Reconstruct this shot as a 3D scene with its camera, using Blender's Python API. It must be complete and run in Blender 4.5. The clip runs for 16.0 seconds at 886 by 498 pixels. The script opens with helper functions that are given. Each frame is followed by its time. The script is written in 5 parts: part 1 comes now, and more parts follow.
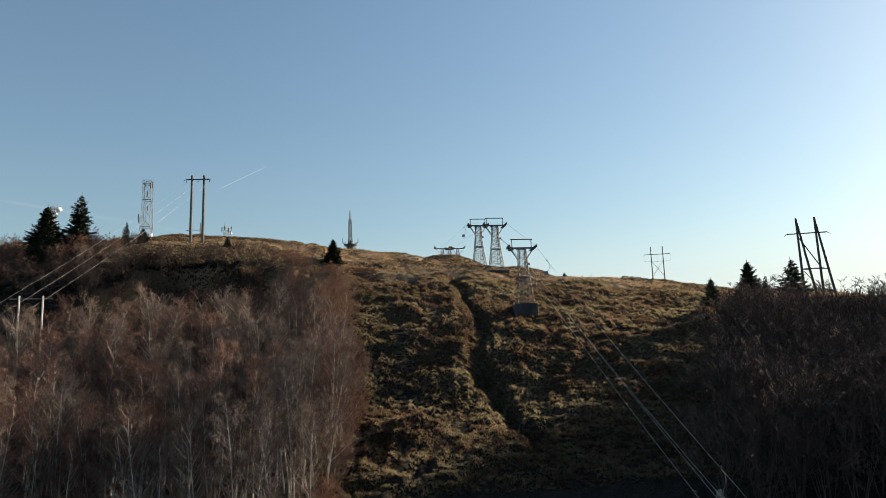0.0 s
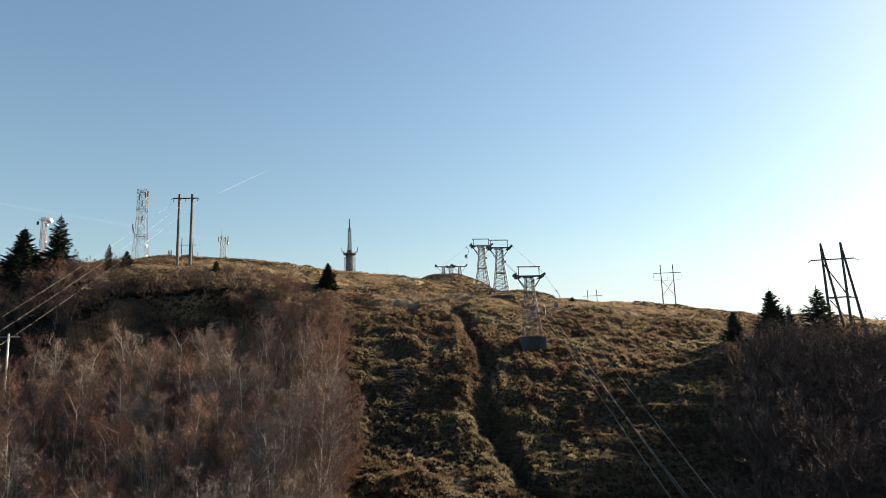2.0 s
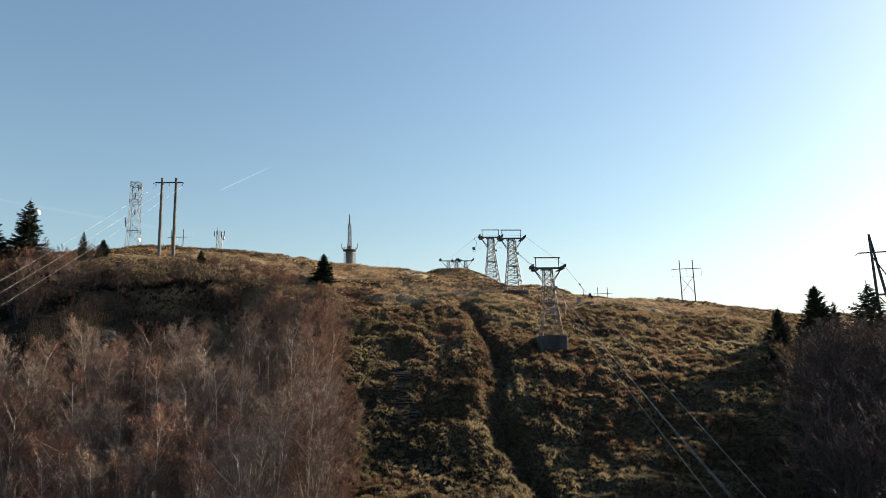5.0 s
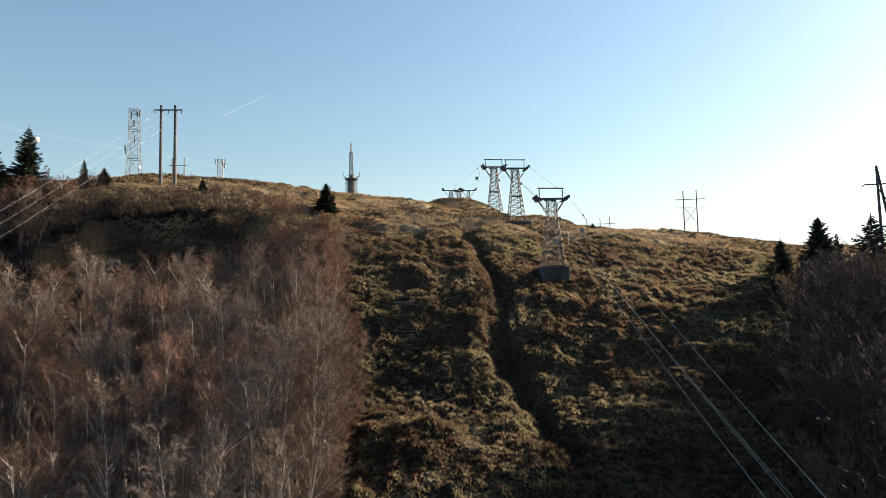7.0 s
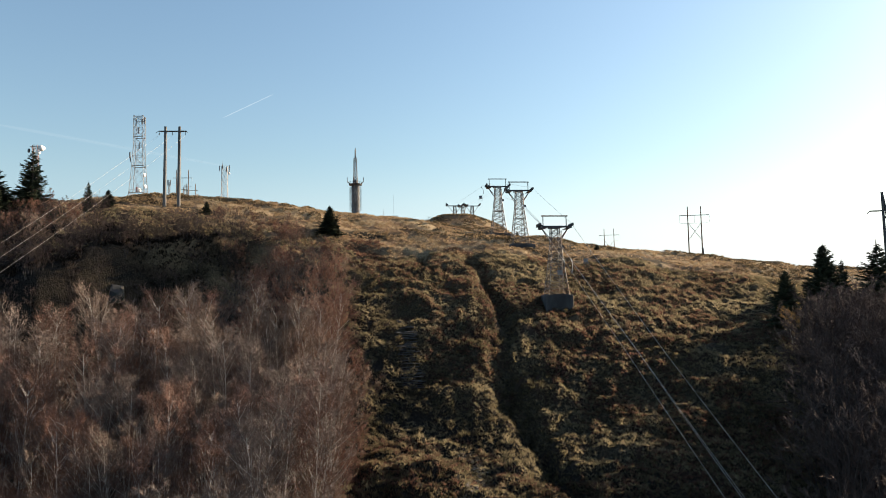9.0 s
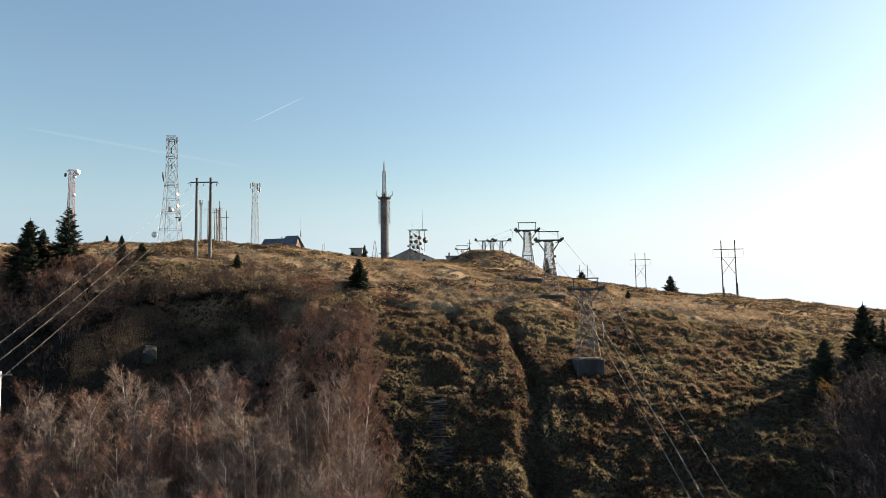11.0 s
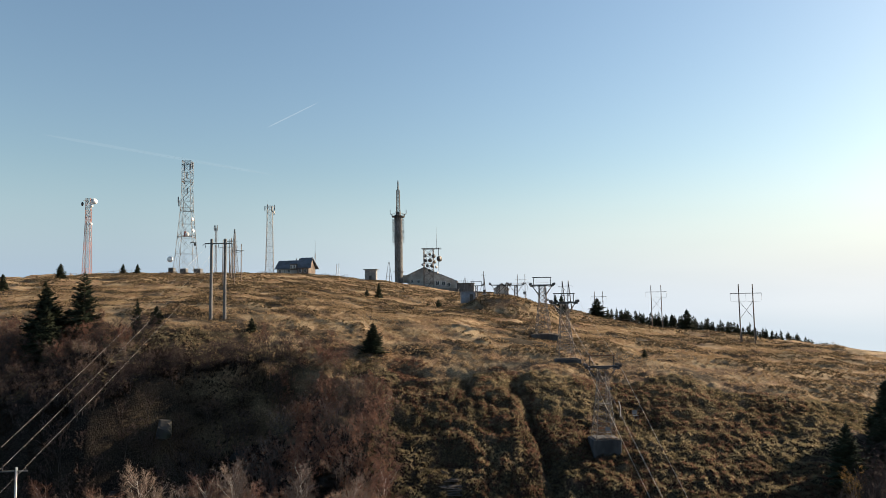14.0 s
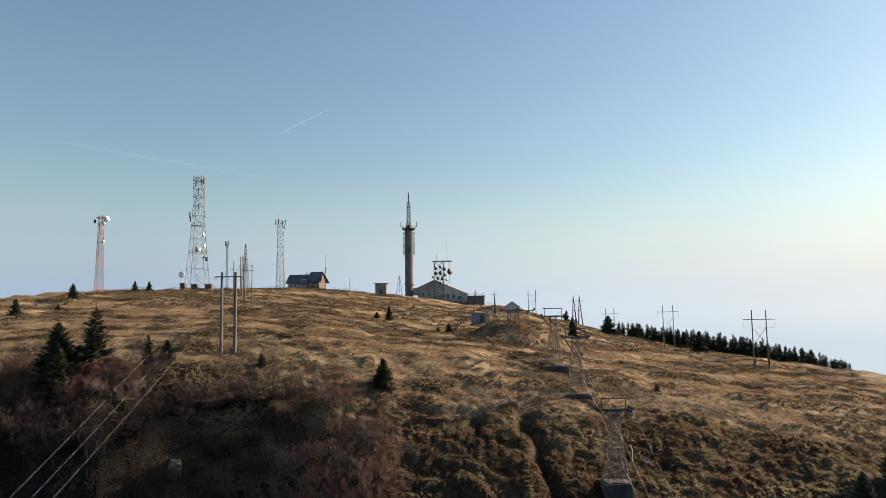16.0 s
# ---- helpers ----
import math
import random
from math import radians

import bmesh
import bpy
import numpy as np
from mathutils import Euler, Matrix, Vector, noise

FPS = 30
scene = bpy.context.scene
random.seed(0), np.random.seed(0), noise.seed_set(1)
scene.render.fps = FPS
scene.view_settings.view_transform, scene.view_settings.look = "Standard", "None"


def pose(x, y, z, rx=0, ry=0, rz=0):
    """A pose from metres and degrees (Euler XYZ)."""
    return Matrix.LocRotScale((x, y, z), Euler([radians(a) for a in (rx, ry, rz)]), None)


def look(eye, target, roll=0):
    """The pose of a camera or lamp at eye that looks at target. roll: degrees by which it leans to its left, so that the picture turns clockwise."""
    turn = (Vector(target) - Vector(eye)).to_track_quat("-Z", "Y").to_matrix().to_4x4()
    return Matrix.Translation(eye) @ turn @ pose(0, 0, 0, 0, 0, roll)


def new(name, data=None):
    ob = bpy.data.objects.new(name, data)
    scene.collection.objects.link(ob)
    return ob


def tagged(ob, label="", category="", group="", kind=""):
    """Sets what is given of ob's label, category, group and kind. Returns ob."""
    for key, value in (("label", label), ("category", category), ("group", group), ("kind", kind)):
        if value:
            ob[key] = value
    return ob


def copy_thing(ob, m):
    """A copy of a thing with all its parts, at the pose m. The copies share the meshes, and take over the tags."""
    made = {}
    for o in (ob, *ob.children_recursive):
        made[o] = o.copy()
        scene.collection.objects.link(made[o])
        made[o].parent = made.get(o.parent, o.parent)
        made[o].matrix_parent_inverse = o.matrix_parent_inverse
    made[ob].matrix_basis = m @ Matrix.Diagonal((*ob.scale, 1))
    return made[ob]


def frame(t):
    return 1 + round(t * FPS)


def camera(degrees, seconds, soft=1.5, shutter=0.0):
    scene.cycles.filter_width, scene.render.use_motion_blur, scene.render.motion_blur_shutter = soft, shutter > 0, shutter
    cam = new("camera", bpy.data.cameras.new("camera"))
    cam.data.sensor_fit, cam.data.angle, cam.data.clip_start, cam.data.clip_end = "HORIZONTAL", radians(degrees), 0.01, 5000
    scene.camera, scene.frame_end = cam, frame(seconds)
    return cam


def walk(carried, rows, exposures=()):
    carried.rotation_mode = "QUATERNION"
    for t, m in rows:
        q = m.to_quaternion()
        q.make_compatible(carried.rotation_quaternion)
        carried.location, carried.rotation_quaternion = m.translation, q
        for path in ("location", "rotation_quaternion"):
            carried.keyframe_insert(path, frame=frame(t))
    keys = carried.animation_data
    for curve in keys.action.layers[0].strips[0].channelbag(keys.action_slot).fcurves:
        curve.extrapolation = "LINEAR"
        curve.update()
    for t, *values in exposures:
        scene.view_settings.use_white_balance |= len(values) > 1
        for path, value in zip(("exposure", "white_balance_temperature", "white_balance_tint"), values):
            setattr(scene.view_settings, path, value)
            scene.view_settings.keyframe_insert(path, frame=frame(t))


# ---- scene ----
cam = camera(63.2, 16.0, soft=0.5)
# seconds, place, pitch, lean, yaw
PATH_ROWS = [
    (0, 0.00, 0.00, 0.00, 10.13, 1.88, 0.25),
    (0.5, -0.02, 0.93, 1.32, 10.27, 1.83, 0.23),
    (1, 0.02, 2.26, 2.48, 10.34, 1.78, 0.25),
    (1.5, -0.01, 3.84, 3.33, 10.40, 1.73, 0.25),
    (2, -0.04, 5.58, 3.98, 10.44, 1.74, 0.27),
    (2.5, -0.18, 7.62, 4.18, 10.57, 1.61, 0.23),
    (3, -0.29, 9.72, 4.32, 10.67, 1.58, 0.24),
    (5.5, -1.04, 15.03, 4.52, 10.06, 1.33, 0.30),
    (6, -1.07, 15.03, 4.43, 6.67, 1.23, 0.33),
    (6.5, -1.06, 15.00, 4.49, 4.74, 1.23, 0.38),
    (7, -1.07, 14.95, 4.69, 4.71, 1.19, 0.37),
    (7.5, -1.07, 14.92, 5.17, 4.70, 1.15, 0.36),
    (8, -1.06, 14.88, 5.77, 4.71, 1.14, 0.36),
    (8.5, -0.97, 14.83, 6.50, 4.71, 1.07, 0.40),
    (11, -0.91, 14.71, 14.35, 4.79, 0.88, 2.94),
    (11.5, -0.87, 14.62, 15.76, 4.82, 0.89, 3.18),
    (12, -0.86, 14.65, 17.16, 4.79, 0.89, 3.18),
    (12.5, -0.86, 14.57, 18.45, 4.80, 0.89, 3.50),
    (13, -0.86, 14.51, 19.80, 4.87, 0.89, 3.81),
    (13.5, -0.80, 14.57, 21.00, 4.98, 0.90, 4.05),
    (14, -0.84, 14.53, 22.18, 5.07, 0.89, 4.05),
    (14.5, -0.71, 14.47, 23.24, 5.20, 0.95, 4.14),
    (15, -0.70, 14.45, 24.14, 5.29, 0.88, 4.27),
    (15.5, -0.75, 14.56, 25.16, 5.37, 0.86, 4.61),
    (16, -0.75, 14.53, 26.02, 5.50, 0.80, 4.88),
]
# stops over time: the first moments are darker
walk(cam, [(t, pose(x, y, z, 90 + p, r, a)) for t, x, y, z, p, r, a in PATH_ROWS],
     exposures=[(0.0, 1.2, 6650, 6), (0.6, 1.4, 6650, 6), (1.2, 1.46, 6650, 6), (5.5, 1.46, 6650, 6), (7.0, 1.58, 6650, 6), (9.0, 1.58, 6650, 7), (12.0, 1.44, 6650, 8), (16.0, 1.2, 6600, 8)])

# ---- light ----
SUN_AZ, SUN_EL = radians(62), radians(24)      # azimuth to the right of straight ahead
world = bpy.data.worlds.new("sky")
scene.world = world
world.use_nodes = True
wt = world.node_tree
sky = wt.nodes.new("ShaderNodeTexSky")
sky.sky_type, sky.sun_disc = "NISHITA", False
sky.sun_elevation, sky.sun_rotation = SUN_EL, SUN_AZ
sky.altitude, sky.air_density, sky.dust_density, sky.ozone_density = 1200, 1.6, 2.4, 3.0
wt.links.new(sky.outputs[0], wt.nodes["Background"].inputs[0])
wt.nodes["Background"].inputs[1].default_value = 0.06

sun = new("sun", bpy.data.lights.new("sun", "SUN"))
sun.data.energy, sun.data.angle, sun.data.color = 5.0, radians(0.5), (1.0, 0.8, 0.6)
SUN_WAY = Vector((math.sin(SUN_AZ) * math.cos(SUN_EL), math.cos(SUN_AZ) * math.cos(SUN_EL), math.sin(SUN_EL)))
sun.matrix_world = look(SUN_WAY * 300, (0, 0, 0))


# ---- materials ----
def shader(name, rough=0.8, metal=0.0):
    m = bpy.data.materials.new(name)
    m.use_nodes = True
    nt = m.node_tree
    b = nt.nodes["Principled BSDF"]
    b.inputs["Roughness"].default_value, b.inputs["Metallic"].default_value = rough, metal
    return m, nt, b


def noise_node(nt, scale, detail=4.0, stretch=None, coords="Object"):
    tc = nt.nodes.new("ShaderNodeTexCoord")
    n = nt.nodes.new("ShaderNodeTexNoise")
    n.inputs["Scale"].default_value, n.inputs["Detail"].default_value = scale, detail
    out = tc.outputs[coords]
    if stretch:
        mp = nt.nodes.new("ShaderNodeMapping")
        mp.inputs["Scale"].default_value = stretch
        nt.links.new(out, mp.inputs[0])
        out = mp.outputs[0]
    nt.links.new(out, n.inputs["Vector"])
    return n.outputs["Fac"]


def ramp(nt, fac, stops):
    r = nt.nodes.new("ShaderNodeValToRGB")
    e = r.color_ramp.elements
    e[0].position, e[0].color = stops[0][0], (*stops[0][1], 1)
    e[1].position, e[1].color = stops[-1][0], (*stops[-1][1], 1)
    for p, c in stops[1:-1]:
        k = e.new(p)
        k.color = (*c, 1)
    nt.links.new(fac, r.inputs[0])
    return r.outputs[0]


def mix(nt, fac, a, b, kind="MIX"):
    n = nt.nodes.new("ShaderNodeMix")
    n.data_type, n.blend_type = "RGBA", kind
    for v, s in ((fac, n.inputs[0]), (a, n.inputs[6]), (b, n.inputs[7])):
        if isinstance(v, (float, int)):
            s.default_value = v
        elif isinstance(v, tuple):
            s.default_value = (*v, 1)
        else:
            nt.links.new(v, s)
    return n.outputs[2]


def bump(nt, b, fac, strength, distance):
    n = nt.nodes.new("ShaderNodeBump")
    n.inputs["Strength"].default_value, n.inputs["Distance"].default_value = strength, distance
    nt.links.new(fac, n.inputs["Height"])
    nt.links.new(n.outputs[0], b.inputs["Normal"])


def plain(name, dark, light, scale, rough=0.8, metal=0.0, stains=None, relief=0.0, stretch=None):
    """Two tones by noise, coarse stains over them, and a fine relief."""
    m, nt, b = shader(name, rough, metal)
    f = noise_node(nt, scale, 6.0, stretch)
    c = ramp(nt, f, [(0.3, dark), (0.7, light)])
    if stains:
        c = mix(nt, ramp(nt, noise_node(nt, scale * 0.17, 4.0, stretch), [(0.48, (0, 0, 0)), (0.68, (1, 1, 1))]), c, stains)
    nt.links.new(c, b.inputs["Base Color"])
    if relief:
        bump(nt, b, f, 0.6, relief)
    return m


def varied(name, tones, rough=0.9, island=True, thin=0.0):
    """A tone for each island or object by chance."""
    m, nt, b = shader(name, rough)
    src = nt.nodes.new("ShaderNodeNewGeometry" if island else "ShaderNodeObjectInfo")
    fac = src.outputs["Random Per Island" if island else "Random"]
    n = len(tones)
    c = ramp(nt, fac, [(i / (n - 1), t) for i, t in enumerate(tones)])
    c = mix(nt, 0.45, c, ramp(nt, noise_node(nt, 0.22, 3.0), [(0.35, tones[0]), (0.65, tones[-1])]))
    nt.links.new(c, b.inputs["Base Color"])
    b.inputs["Specular IOR Level"].default_value = 0.101
    if thin:
        tr = nt.nodes.new("ShaderNodeBsdfTranslucent")
        nt.links.new(c, tr.inputs[0])
        ms = nt.nodes.new("ShaderNodeMixShader")
        ms.inputs[0].default_value = thin
        nt.links.new(b.outputs[0], ms.inputs[1])
        nt.links.new(tr.outputs[0], ms.inputs[2])
        nt.links.new(ms.outputs[0], nt.nodes["Material Output"].inputs[0])
    return m


def ground_material():
    """Autumn turf: straw on the flat top, green moss and red bilberry on the steep side, shade painted near black in
    the crag hollow and on the spur.
    """
    m, nt, b = shader("turf", 0.95)
    b.inputs["Specular IOR Level"].default_value = 0.1
    big, mid, fine = noise_node(nt, 0.06, 5.0), noise_node(nt, 0.5, 5.0), noise_node(nt, 7.0, 6.0)
    gold = ramp(nt, fine, [(0.3, (0.13, 0.096, 0.056)), (0.52, (0.275, 0.205, 0.122)), (0.75, (0.42, 0.325, 0.205))])
    russet = ramp(nt, fine, [(0.3, (0.08, 0.05, 0.03)), (0.52, (0.185, 0.118, 0.07)), (0.75, (0.29, 0.19, 0.115))])
    straw = mix(nt, ramp(nt, noise_node(nt, 0.32, 6.0, (0.5, 1.0, 1.0)), [(0.42, (0, 0, 0)), (0.6, (1, 1, 1))]), gold, russet)
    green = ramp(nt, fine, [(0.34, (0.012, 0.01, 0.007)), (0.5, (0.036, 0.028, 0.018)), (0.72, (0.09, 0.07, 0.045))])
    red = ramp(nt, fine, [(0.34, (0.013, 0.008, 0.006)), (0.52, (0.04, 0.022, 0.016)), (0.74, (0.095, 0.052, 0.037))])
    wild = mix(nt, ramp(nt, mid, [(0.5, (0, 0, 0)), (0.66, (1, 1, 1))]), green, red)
    tc = nt.nodes.new("ShaderNodeTexCoord")
    sp = nt.nodes.new("ShaderNodeSeparateXYZ")
    nt.links.new(tc.outputs["Object"], sp.inputs[0])
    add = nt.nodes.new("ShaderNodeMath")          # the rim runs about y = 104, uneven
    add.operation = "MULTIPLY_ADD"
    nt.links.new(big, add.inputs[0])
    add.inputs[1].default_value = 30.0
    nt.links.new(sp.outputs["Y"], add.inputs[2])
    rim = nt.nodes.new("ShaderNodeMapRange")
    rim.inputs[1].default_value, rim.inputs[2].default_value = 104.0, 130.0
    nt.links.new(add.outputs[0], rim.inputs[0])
    patch = noise_node(nt, 0.2, 5.0, (0.45, 1.0, 1.0))
    top = mix(nt, ramp(nt, patch, [(0.5, (0, 0, 0)), (0.62, (1, 1, 1))]), straw, green)
    # near-black tone that puts the shade of hollow and spur into the ground
    shade_tone = ramp(nt, fine, [(0.35, (0.007, 0.006, 0.005)), (0.55, (0.02, 0.017, 0.014)), (0.8, (0.05, 0.042, 0.034))])
    under = nt.nodes.new("ShaderNodeMath")        # masks the shaded hollow below the oblique crag, from x = -24 outwards
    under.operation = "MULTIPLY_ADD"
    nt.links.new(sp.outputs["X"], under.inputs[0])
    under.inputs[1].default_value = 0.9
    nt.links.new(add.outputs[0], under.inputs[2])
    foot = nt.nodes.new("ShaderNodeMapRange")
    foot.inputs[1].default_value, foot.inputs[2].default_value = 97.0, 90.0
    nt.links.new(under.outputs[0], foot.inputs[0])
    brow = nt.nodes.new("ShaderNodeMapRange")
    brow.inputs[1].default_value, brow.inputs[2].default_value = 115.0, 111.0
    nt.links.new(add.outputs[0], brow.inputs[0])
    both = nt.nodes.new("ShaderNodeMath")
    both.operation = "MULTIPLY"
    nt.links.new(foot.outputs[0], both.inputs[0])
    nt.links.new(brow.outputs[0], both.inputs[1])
    wild = mix(nt, both.outputs[0], wild, shade_tone)
    bed = nt.nodes.new("ShaderNodeMath")          # shade painted on the ground below the spur's thicket
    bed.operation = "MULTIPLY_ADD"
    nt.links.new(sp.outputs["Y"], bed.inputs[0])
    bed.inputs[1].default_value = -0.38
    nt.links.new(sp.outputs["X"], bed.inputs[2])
    spur_shade = nt.nodes.new("ShaderNodeMapRange")
    spur_shade.inputs[1].default_value, spur_shade.inputs[2].default_value = -2.5, 1.0
    nt.links.new(bed.outputs[0], spur_shade.inputs[0])
    wild = mix(nt, spur_shade.outputs[0], wild, shade_tone)
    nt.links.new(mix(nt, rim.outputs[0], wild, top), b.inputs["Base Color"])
    bump(nt, b, noise_node(nt, 7.0, 6.0), 0.9, 0.12)
    return m


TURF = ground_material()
CONCRETE = plain("concrete", (0.06, 0.059, 0.058), (0.165, 0.163, 0.16), 2.2, 0.9, 0, (0.036, 0.035, 0.034), 0.02, (1, 1, 0.35))
# stained concrete, its base also darkened for the plinths' shaded fronts
PLINTH = plain("stained, shade-darkened plinth concrete", (0.035, 0.034, 0.036), (0.1, 0.097, 0.096), 1.6, 0.92, 0, (0.02, 0.019, 0.019), 0.03, (1, 1, 0.4))
POLE_CONCRETE = plain("pole concrete", (0.07, 0.067, 0.064), (0.15, 0.144, 0.137), 2.0, 0.9, 0, (0.05, 0.047, 0.044), 0.01, (1, 1, 0.2))
OLD_STEEL = plain("weathered steel", (0.055, 0.054, 0.055), (0.14, 0.13, 0.122), 2.5, 0.65, 0.35, (0.17, 0.085, 0.045))
DARK_STEEL = plain("dark steel", (0.03, 0.03, 0.03), (0.075, 0.07, 0.068), 3.0, 0.6, 0.4)
RUST = plain("rust", (0.1, 0.045, 0.022), (0.22, 0.1, 0.05), 3.0, 0.85, 0.2)
GALV = plain("galvanised steel", (0.1, 0.1, 0.105), (0.22, 0.22, 0.22), 2.0, 0.5, 0.5)
RED_PAINT = plain("faded red paint", (0.22, 0.085, 0.07), (0.32, 0.14, 0.115), 2.0, 0.6)
WHITE_PAINT = plain("white paint", (0.55, 0.55, 0.54), (0.8, 0.8, 0.78), 2.0, 0.5)
PALE_POLE = plain("pale pole", (0.4, 0.39, 0.37), (0.62, 0.61, 0.58), 2.0, 0.7)
WIRE = plain("bright wire", (0.24, 0.23, 0.21), (0.38, 0.36, 0.33), 1.0, 0.5, 0.3)
ROPE = plain("steel rope", (0.3, 0.28, 0.25), (0.46, 0.43, 0.39), 1.0, 0.45, 0.3)
GREY_WALL = plain("grey rendered wall", (0.13, 0.13, 0.128), (0.25, 0.245, 0.235), 0.9, 0.9, 0, (0.09, 0.088, 0.084), 0.02)
PLASTER = plain("dirty plaster", (0.3, 0.28, 0.25), (0.47, 0.45, 0.41), 0.8, 0.9, 0, (0.22, 0.2, 0.18), 0.02)
ROOFING = plain("dark roofing", (0.05, 0.06, 0.08), (0.11, 0.122, 0.145), 1.5, 0.7, 0, (0.04, 0.042, 0.045), 0.02)
GREY_ROOF = plain("grey roof sheet", (0.16, 0.16, 0.16), (0.27, 0.27, 0.265), 1.0, 0.6, 0.2)
TIMBER = plain("weathered timber", (0.065, 0.048, 0.036), (0.17, 0.125, 0.095), 2.0, 0.85, 0, None, 0.01, (1, 1, 0.2))
BLUE_SHEET = plain("blue grey sheet", (0.1, 0.13, 0.17), (0.2, 0.24, 0.29), 1.2, 0.7, 0, (0.12, 0.1, 0.09))
# grey stone lowered to near black, so the crag's shade is in the colour
STONE = plain("grey stone darkened for shade", (0.012, 0.012, 0.012), (0.034, 0.033, 0.032), 1.3, 0.95, 0, (0.03, 0.033, 0.018), 0.06)
STEP_STONE = varied("old step slabs", [(0.04, 0.037, 0.036), (0.105, 0.098, 0.092), (0.07, 0.065, 0.061)], 0.9, False)
SCREE = varied("broken stone", [(0.1, 0.09, 0.08), (0.3, 0.27, 0.24), (0.19, 0.17, 0.15)], 0.9)
BARK = plain("grey bark", (0.24, 0.222, 0.202), (0.56, 0.53, 0.49), 3.0, 0.85, 0, (0.11, 0.096, 0.083), 0.02, (1, 1, 0.3))
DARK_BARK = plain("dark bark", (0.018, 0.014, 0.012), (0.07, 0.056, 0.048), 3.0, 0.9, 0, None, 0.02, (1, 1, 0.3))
TWIG = varied("brown twigs", [(0.06, 0.047, 0.039), (0.155, 0.12, 0.1), (0.255, 0.2, 0.168)], 0.9)
RED_TWIG = varied("reddish twigs", [(0.055, 0.034, 0.027), (0.14, 0.086, 0.067), (0.24, 0.15, 0.118)], 0.9)
PALE_TWIG = varied("grey twigs", [(0.07, 0.055, 0.046), (0.165, 0.131, 0.111), (0.27, 0.22, 0.19)], 0.9)
# darker copy of the brown twigs, with the thickets' shade in its colour
SHADE_TWIG = varied("brown twigs darkened for shade", [(0.026, 0.019, 0.016), (0.07, 0.05, 0.043), (0.13, 0.093, 0.081)], 0.9)
DRY_LEAF = varied("withered leaves", [(0.095, 0.046, 0.031), (0.175, 0.088, 0.056), (0.13, 0.06, 0.04)], 0.8, True, 0.35)
BUD = varied("shrivelled leaves and buds", [(0.07, 0.043, 0.032), (0.22, 0.147, 0.113), (0.14, 0.09, 0.069)], 0.9)
GOLD_LEAF = varied("golden leaves", [(0.34, 0.2, 0.05), (0.48, 0.3, 0.07), (0.3, 0.16, 0.05)], 0.8, True, 0.35)
FIR_BARK = plain("fir bark", (0.05, 0.038, 0.03), (0.11, 0.085, 0.065), 3.0, 0.95)
NEEDLE = varied("fir needles", [(0.014, 0.019, 0.012), (0.03, 0.038, 0.022), (0.055, 0.062, 0.036)], 0.85)
GRASS_STRAW = varied("straw blades", [(0.16, 0.108, 0.062), (0.52, 0.395, 0.245), (0.33, 0.235, 0.138), (0.21, 0.145, 0.085)], 0.85, True, 0.4)
DARK_HEATH = varied("brown and green heath sprigs", [(0.042, 0.034, 0.019), (0.15, 0.122, 0.066), (0.1, 0.068, 0.043)], 0.9, True, 0.2)
GRASS_GREEN = varied("green and rust blades", [(0.03, 0.026, 0.016), (0.19, 0.16, 0.09), (0.078, 0.064, 0.037), (0.3, 0.25, 0.16)], 0.9, True, 0.66)
# sprigs toned near black to carry the shade of the crag hollow
SHADE_HEATH = varied("heath sprigs darkened for shade", [(0.012, 0.01, 0.008), (0.045, 0.034, 0.026), (0.025, 0.018, 0.014)], 0.9)
BILBERRY = varied("red bilberry sprigs", [(0.06, 0.034, 0.025), (0.21, 0.118, 0.085), (0.1, 0.057, 0.041)], 0.9, True, 0.62)


def pane_material():
    m, nt, b = shader("window glass", 0.08)
    b.inputs["Base Color"].default_value = (0.02, 0.025, 0.03, 1)
    return m


GLASS = pane_material()


